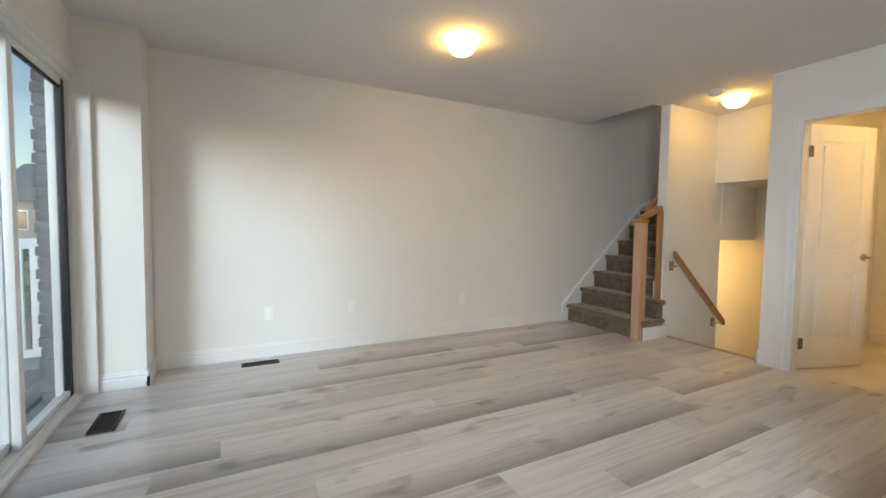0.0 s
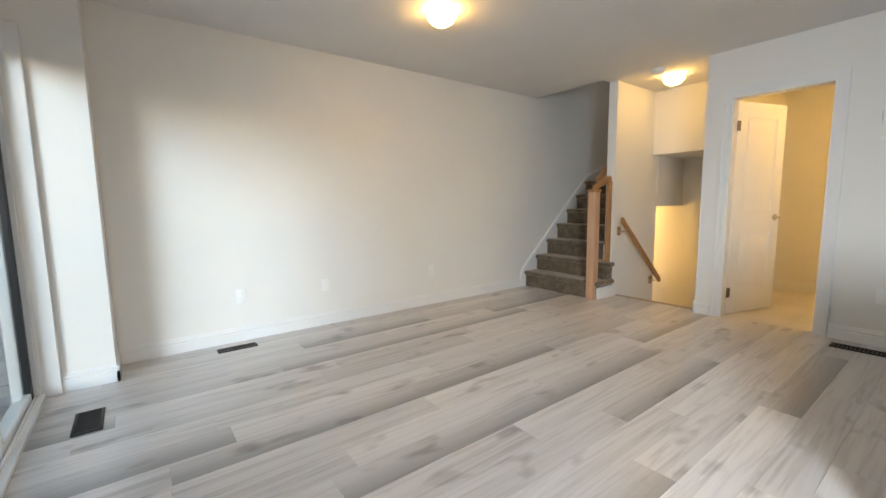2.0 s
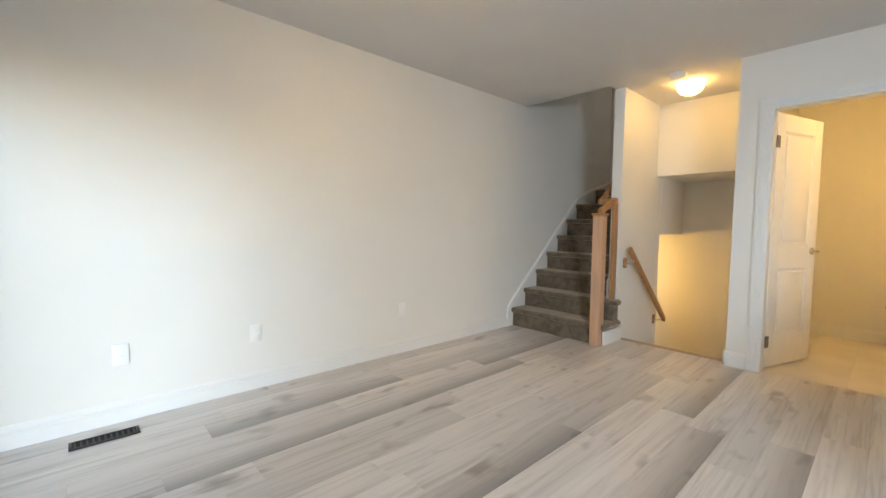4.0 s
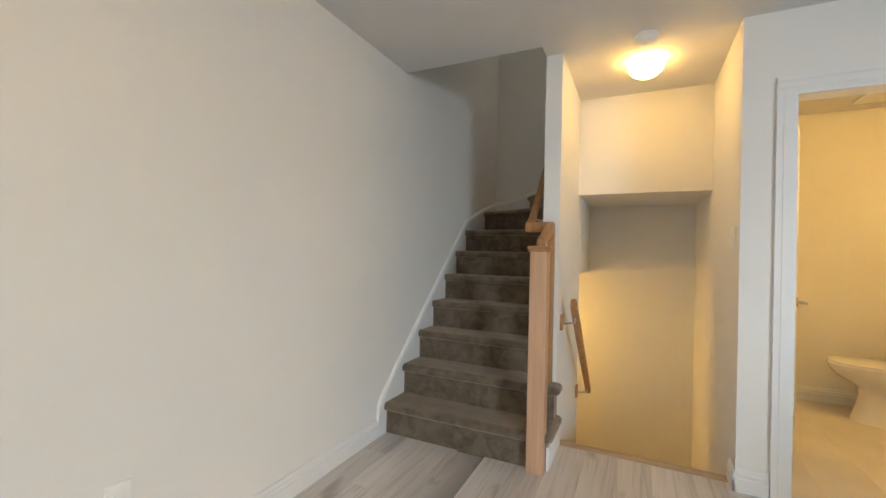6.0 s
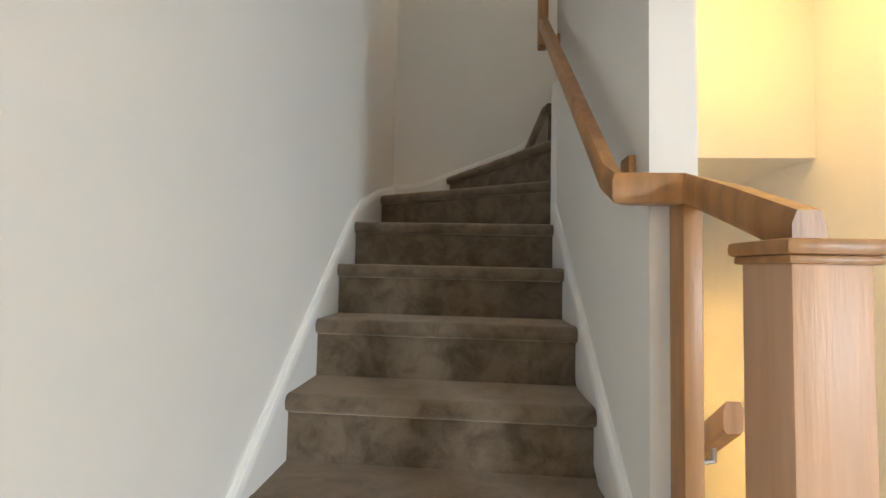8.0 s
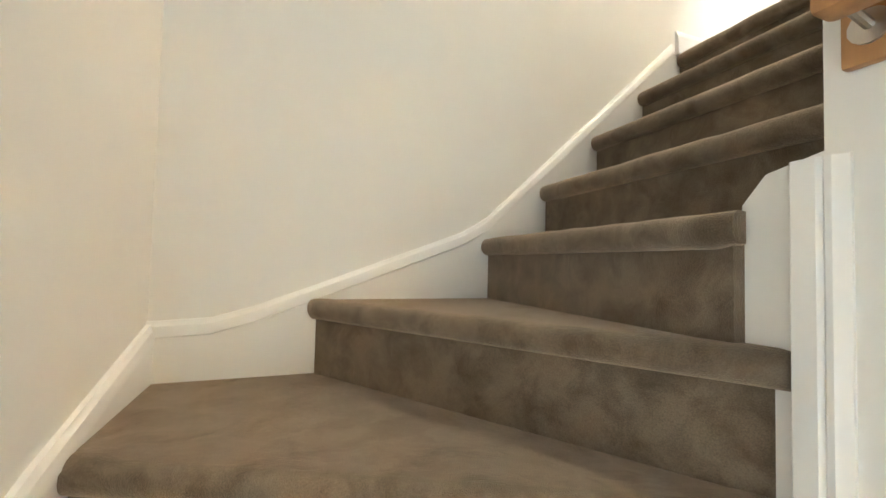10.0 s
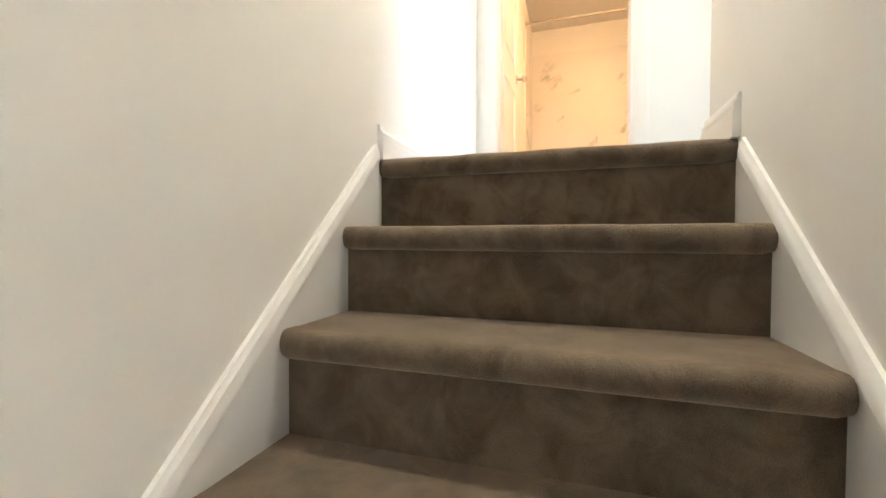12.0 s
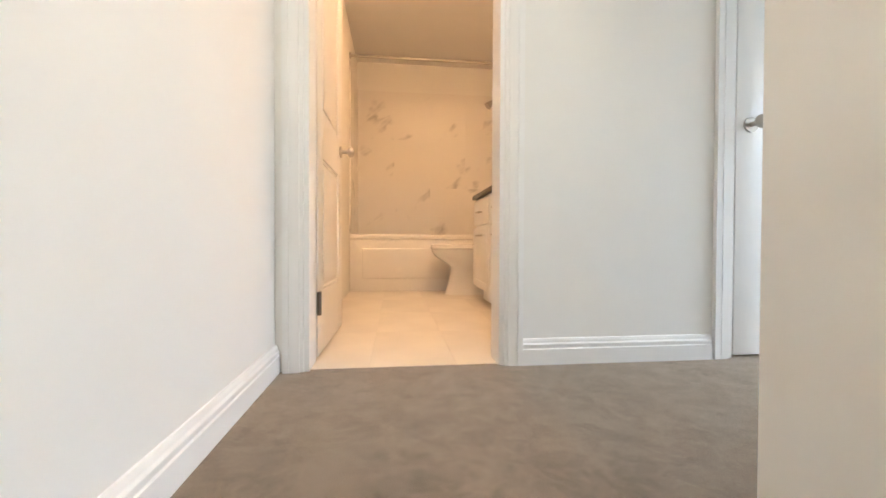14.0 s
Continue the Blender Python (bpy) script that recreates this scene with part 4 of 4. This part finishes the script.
van = empty("bathroom_vanity", 4.4, 0.9, UP, "white bathroom vanity with drawers beside the toilet", "vanity")
VX0, VX1, VY0, VY1 = 3.75, 4.80, 0.62, 1.165
bm = bmesh.new()
box(bm, VX0, VY0, UP + 0.10, VX1, VY1, UP + 0.80, 0.002)
box(bm, VX0 + 0.02, VY0, UP, VX1 - 0.02, VY1 - 0.06, UP + 0.10)
part("body", bm, M_CAB, van)
for i, (a, b) in enumerate(((VX0 + 0.01, (VX0 + VX1) / 2 - 0.005), ((VX0 + VX1) / 2 + 0.005, VX1 - 0.01))):
    for z0, z1, nm in ((UP + 0.59, UP + 0.78, "drawer"), (UP + 0.12, UP + 0.57, "cabinet_door")):
        bm = bmesh.new()
        box(bm, a, VY1 - 0.001, z0, b, VY1 + 0.018, z1, 0.003)
        if nm == "cabinet_door":
            for c in ((a + 0.0, z0, a + 0.05, z1), (b - 0.05, z0, b, z1), (a + 0.05, z0, b - 0.05, z0 + 0.05), (a + 0.05, z1 - 0.05, b - 0.05, z1)):
                box(bm, c[0], VY1 + 0.016, c[1], c[2], VY1 + 0.023, c[3], 0.0015)
        d = part(nm, bm, M_CAB, van)
        bm = bmesh.new()
        hz = z1 - 0.06 if nm == "cabinet_door" else (z0 + z1) / 2
        hx = (a + b) / 2
        for e in (-0.045, 0.045):
            cyl(bm, (hx + e, VY1 + 0.015, hz), (hx + e, VY1 + 0.045, hz), 0.005, 8)
        cyl(bm, (hx - 0.06, VY1 + 0.045, hz), (hx + 0.06, VY1 + 0.045, hz), 0.006, 10)
        part("handle", bm, M_STEEL, d, "nickel bar handle")
bm = bmesh.new()
box(bm, VX0 - 0.01, VY0, UP + 0.802, VX1 + 0.012, VY1 + 0.03, UP + 0.835, 0.004)
tagged(part("vanity_top", bm, M_STONE), "dark stone vanity top on the white cabinet", "countertop")

# ---- patio door and outside ----
win = tagged(new("window_1"), "white vinyl sliding patio door with clear glass", "patio door", kind="structure")
def bar(name, b, m, lab="", bevel=0.004):
    bm = bmesh.new()
    box(bm, *b, bevel=bevel)
    return part(name, bm, m, win, lab)
bar("jamb", (WX0, YW - 0.115, 0.0, WX0 + 0.024, YW - 0.003, WZ), M_VINYL)
bar("jamb", (WX1 - 0.045, YW - 0.115, 0.0, WX1, YW - 0.003, WZ), M_VINYL)
bar("head", (WX0 + 0.024, YW - 0.115, WZ - 0.045, WX1 - 0.045, YW - 0.003, WZ), M_VINYL)
bar("sill", (WX0 - 0.02, YW - 0.115, 0.0, WX1 + 0.06, YW + 0.022, 0.028), M_VINYL, "white raised sill")
bar("track", (WX0 + 0.024, YW - 0.02, 0.027, WX1 - 0.045, YW - 0.01, 0.042), M_VINYL, bevel=0.002)
XM = 1.12
for x0, x1, y in ((WX0 + 0.026, XM + 0.03, YW - 0.042), (XM - 0.03, WX1 - 0.05, YW - 0.088)):
    first = y > YW - 0.06
    for i, c in enumerate(((x0, x0 + 0.052), (x1 - 0.055, x1))):
        dark = first and i == 0
        bar("stile", (c[0], y - 0.018, 0.03, c[1], y + 0.018, WZ - 0.05), M_BLACK if dark else M_VINYL, "black edge stile" if dark else "")
    for b in ((0.03, 0.075), (WZ - 0.09, WZ - 0.05)):
        bar("rail", (x0 + 0.052, y - 0.017, b[0], x1 - 0.055, y + 0.017, b[1]), M_VINYL)
    g = bar("pane", (x0 + 0.05, y - 0.004, 0.07, x1 - 0.05, y + 0.004, WZ - 0.085), M_GLASS, "clear glass pane", 0.0)
    g.visible_shadow = False
bar("gasket", (WX0 + 0.078, YW - 0.052, WZ - 0.105, XM - 0.026, YW - 0.032, WZ - 0.088), M_BLACK, "black screen edge", 0.002)
bar("side_trim", (0.341, YW + 0.001, 0.0, 0.378, YW + 0.092, WZ + 0.06), M_TRIM, "deep white side trim against the boxed wall", 0.008)

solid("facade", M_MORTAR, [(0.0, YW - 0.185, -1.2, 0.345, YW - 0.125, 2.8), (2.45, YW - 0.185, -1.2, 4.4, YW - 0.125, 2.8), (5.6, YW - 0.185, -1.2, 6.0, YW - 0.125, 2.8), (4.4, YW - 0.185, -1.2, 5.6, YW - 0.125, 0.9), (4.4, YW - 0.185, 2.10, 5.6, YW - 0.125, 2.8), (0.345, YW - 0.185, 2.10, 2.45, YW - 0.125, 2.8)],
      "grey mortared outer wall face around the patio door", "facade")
hall_win = tagged(new("window_2"), "white framed hall window", "window", kind="structure")
for b in ((1.98, 2.03, 0.6, 2.0), (2.87, 2.92, 0.6, 2.0), (2.03, 2.87, 0.6, 0.65), (2.03, 2.87, 1.95, 2.0)):
    bm = bmesh.new()
    box(bm, b[0], -2.09, UP + b[2], b[1], -2.03, UP + b[3], 0.004)
    part("window_frame", bm, M_VINYL, hall_win)
bm = bmesh.new()
box(bm, 2.03, -2.065, UP + 0.65, 2.87, -2.058, UP + 1.95)
g = part("pane", bm, M_GLASS, hall_win)
g.visible_shadow = False

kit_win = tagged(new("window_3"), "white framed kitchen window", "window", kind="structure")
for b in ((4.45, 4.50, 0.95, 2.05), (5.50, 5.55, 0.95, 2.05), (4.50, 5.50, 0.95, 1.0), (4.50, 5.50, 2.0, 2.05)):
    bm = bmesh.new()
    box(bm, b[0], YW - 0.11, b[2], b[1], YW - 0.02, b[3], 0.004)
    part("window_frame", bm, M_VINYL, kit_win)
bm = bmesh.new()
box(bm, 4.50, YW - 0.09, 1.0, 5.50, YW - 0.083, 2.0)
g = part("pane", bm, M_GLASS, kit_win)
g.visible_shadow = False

# added out of view: blocks direct sun from entering the kitchen window
solid("sun_block_wall", M_SIDING, [(4.55, -5.9, -3.0, 8.0, -5.6, 3.2)], "unseen brick-coloured wall added to keep the sun out of the kitchen window", "wall")
solid("ground", M_GROUND, [(-300, -400, -3.2, 300, 300, -3.0)], "pale open ground beyond the houses", "ground")
deck = empty("deck", 1.5, -5.6, -0.1, "grey wooden deck outside the patio door", "deck")
for i in range(12):
    bm = bmesh.new()
    box(bm, -0.6, YW - 0.27 - 0.14 * (i + 1), -0.09, 4.0, YW - 0.27 - 0.14 * i - 0.008, -0.05, 0.003)
    part("plank", bm, M_DECK, deck)
railing = empty("deck_railing", 1.5, -6.5, 0.0, "white railing with dark gaps around the deck", "railing")
for x0 in (-0.55, 0.6, 1.75, 2.9, 3.9):
    bm = bmesh.new()
    box(bm, x0 - 0.045, -6.55, -3.0, x0 + 0.045, -6.46, 1.0, 0.004)
    part("post", bm, M_VINYL, railing)
for y0 in (-4.95, -5.7):
    bm = bmesh.new()
    box(bm, -0.595, y0 - 0.045, -3.0, -0.505, y0 + 0.045, 1.0, 0.004)
    part("post", bm, M_VINYL, railing)
for z0, z1 in ((0.06, 0.12), (0.92, 1.0)):
    bm = bmesh.new()
    box(bm, -0.5, -6.53, z0, 3.85, -6.48, z1, 0.003)
    part("top_rail", bm, M_VINYL, railing)
    bm = bmesh.new()
    box(bm, -0.575, -6.46, z0, -0.525, -4.90, z1, 0.003)
    part("top_rail", bm, M_VINYL, railing)
bm = bmesh.new()
box(bm, -0.03, -0.012, 0.12, 0.03, 0.012, 0.92)
pk = finish(bm, False)
pk.materials.append(M_VINYL)
for i in range(14):
    ob = new("picket", pk)
    ob.parent = railing
    ob.matrix_parent_inverse = railing.matrix_world.inverted()
    ob.matrix_basis = pose(-0.55, -4.98 - 0.105 * i, 0, 0, 0, 90)


def far_house(x, y, turn, w, label):
    thing = empty("house", x, y, -3.0, label, "house", "far houses")
    thing.matrix_world = pose(x, y, -3.0, 0, 0, turn)
    def sub(name, bm, m, par=None):
        me = finish(bm)
        me.materials.append(m)
        ob = new(name, me)
        ob.parent = par or thing
        return ob
    bm = bmesh.new()
    box(bm, -w / 2, -4, 0, w / 2, 4, 5.6)
    sub("wall", bm, M_SIDING)
    bm = bmesh.new()
    sweep(bm, [[Vector((sx * (w / 2 + 0.4), -4.5, 5.5)), Vector((sx * (w / 2 + 0.4), 4.5, 5.5)), Vector((sx * (w / 2 + 0.4), 0, 8.4))] for sx in (-1, 1)])
    sub("roof", bm, M_ROOF)
    for zz in (0.9, 3.6):
        for i in range(3):
            xx = -w / 2 + w * (i + 0.5) / 3
            bm = bmesh.new()
            box(bm, xx - 0.65, -4.06, zz, xx + 0.65, -3.95, zz + 1.3, 0.01)
            fr = sub("window", bm, M_VINYL)
            bm = bmesh.new()
            box(bm, xx - 0.57, -4.075, zz + 0.08, xx + 0.57, -4.055, zz + 1.22)
            sub("pane", bm, M_DARKGLASS, fr)
    return thing


for i, (hx, hy) in enumerate(((-34, -24), (-36, -12), (-38, -36), (-30, -46))):
    far_house(hx, hy, 70 + 6 * i, 9.5, "distant brick house with a dark shingled gable roof")


def tree(x, y, h, seed):
    rnd = random.Random(seed)
    thing = empty("tree", x, y, -3.0, "leafy green tree standing beyond the deck", "tree", "far trees")
    bm = bmesh.new()
    cyl(bm, (x, y, -3), (x, y, -3 + h * 0.6), 0.16, 10, 0.07)
    for i in range(6):
        a = i * 1.05
        cyl(bm, (x, y, -3 + h * (0.3 + 0.05 * i)), (x + math.cos(a) * h * 0.2, y + math.sin(a) * h * 0.2, -3 + h * (0.5 + 0.05 * i)), 0.05, 6, 0.02)
    part("trunk", bm, M_BARK, thing)
    bm = bmesh.new()
    for i in range(700):
        u = Vector((rnd.gauss(0, 1), rnd.gauss(0, 1), rnd.gauss(0, 1))).normalized() * (rnd.random() ** 0.4)
        c = Vector((x, y, -3 + h * 0.65)) + Vector((u.x * h * 0.28, u.y * h * 0.28, u.z * h * 0.36))
        q = Euler((rnd.random() * 6, rnd.random() * 6, rnd.random() * 6)).to_matrix()
        s = 0.16 + 0.12 * rnd.random()
        v = [bm.verts.new(c + q @ Vector(p) * s) for p in ((-1, 0, 0), (0, -0.5, 0.15), (1, 0, 0), (0, 0.5, 0.15))]
        bm.faces.new(v)
    part("crown", bm, M_LEAF, thing)


tree(-14, -9.5, 3.6, 3)
tree(-17, -13, 4.0, 4)

# ---- pieces: bricks beside the patio door ----
bm = bmesh.new()
box(bm, -0.095, -0.05, -0.030, 0.095, 0.05, 0.030, 0.004)
brick_mesh = finish(bm)
brick_mesh.materials.append(M_BRICK)
brick_wall = empty("brick_jamb", 0.32, YW - 0.15, 0.0, "blue-grey brick return beside the patio door", "brick wall", kind="structure")
for i in range(30):
    ob = new("brick", brick_mesh)
    ob.parent = brick_wall
    ob.matrix_parent_inverse = brick_wall.matrix_world.inverted()
    off = 0.0 if i % 2 else -0.06
    ob.matrix_basis = pose(0.258 + 0.002 * ((i * 7) % 5), YW - 0.142 + off * 0.15, -0.06 + i * 0.072, 0, 0, 0)

# ---- pieces: bathroom wall tiles ----
tile_wall = empty("tile_surround", 6.1, 1.4, UP + 0.53, "pale marble-veined wall tiles around the bathtub", "tile wall", kind="structure")
def tile_mesh(w, h):
    bm = bmesh.new()
    box(bm, -0.006, -w / 2, -h / 2, 0.006, w / 2, h / 2)
    me = finish(bm)
    me.materials.append(M_MARBLE)
    return me
tm = tile_mesh(0.3995, 0.5295)
for i in range(4):
    for j in range(3):
        ob = new("tile", tm)
        ob.parent = tile_wall
        ob.matrix_parent_inverse = tile_wall.matrix_world.inverted()
        ob.matrix_basis = pose(6.11, 0.83 + 0.40 * i, UP + 0.53 + 0.27 + 0.53 * j)
tm2 = tile_mesh(0.3695, 0.5295)
for i in range(2):
    for j in range(3):
        for yy in (YF - 0.006, 0.627):
            ob = new("tile", tm2)
            ob.parent = tile_wall
            ob.matrix_parent_inverse = tile_wall.matrix_world.inverted()
            ob.matrix_basis = pose(TX + 0.19 + 0.37 * i, yy, UP + 0.53 + 0.27 + 0.53 * j, 0, 0, 90)

# ---- pieces: floor tiles ----
def tiled_floor(name, x0, y0, x1, y1, z, w, d, label):
    thing = empty(name, (x0 + x1) / 2, (y0 + y1) / 2, z, label, "tile floor", kind="structure")
    nx, ny = round((x1 - x0) / w), round((y1 - y0) / d)
    sx, sy = (x1 - x0) / nx, (y1 - y0) / ny
    bm = bmesh.new()
    box(bm, -sx / 2 + 0.0005, -sy / 2 + 0.0005, -0.006, sx / 2 - 0.0005, sy / 2 - 0.0005, 0.0)
    me = finish(bm)
    me.materials.append(M_TILEFLOOR)
    for i in range(nx):
        for j in range(ny):
            ob = new("tile", me)
            ob.parent = thing
            ob.matrix_parent_inverse = thing.matrix_world.inverted()
            ob.matrix_basis = pose(x0 + sx * (i + 0.5), y0 + sy * (j + 0.5), z)


tiled_floor("floor_bath", XB + 0.02, 0.62, TX, YF, UP + 0.001, 0.6, 0.31, "beige ceramic floor tiles in the bathroom")
tiled_floor("floor_powder", PIER + 0.12, YD + 0.06, 3.55, YF, 0.0, 0.31, 0.6, "beige ceramic floor tiles in the powder room")

# ---- pieces: vinyl planks ----
floor = empty("floor", 2.0, -2.0, 0.0, "grey-beige wood-look vinyl plank floor", "plank floor", kind="structure")
PW, PL = 0.175, 1.22
def plank_mesh(x0, x1, y0, y1, material):
    bm = bmesh.new()
    box(bm, x0 + 0.0003, y0 + 0.0003, -0.008, x1 - 0.0003, y1 - 0.0003, 0.0, 0.0006)
    me = finish(bm, False)
    me.materials.append(material)
    return me


# rows whose end joints are known: row, an end joint, which planks (by their far end) carry the dark print
ROWS = {3: (0.0, (0,)), 4: (-2.14, (0, 1)), 8: (-3.78, (0,)), 9: (-1.61, (0, -1)), 12: (-1.09, (0, -1)), 14: (-0.96, (0,)), 16: (-2.45, (0,)), 17: (-0.24, (0,))}
rnd = random.Random(11)
whole = {m: plank_mesh(0, PW, 0, PL, m) for m in (M_PLANK, M_PLANK_DARK)}
row, x = 0, 0.0
while x < XR:
    w = min(PW, XR - x)
    ye = 0.02 if x + w <= XP1 + 0.04 else (0.372 if x < PIER else YD + 0.058)
    joint, darks = ROWS.get(row, (rnd.random() * PL - 2, ()))
    for k in range(-5, 6):
        y = joint + (k - 1) * PL
        a, b = max(y, YW), min(y + PL, ye)
        if b - a > 0.02:
            dark = k in darks or (row not in ROWS and rnd.random() < 0.05)
            m = M_PLANK_DARK if dark else M_PLANK
            ob = new("plank", whole[m] if (w == PW and b - a > PL - 0.001) else plank_mesh(0, w, 0, b - a, m))
            ob.parent = floor
            ob.matrix_parent_inverse = floor.matrix_world.inverted()
            ob.matrix_basis = pose(x, a, 0.0)
    x += PW
    row += 1
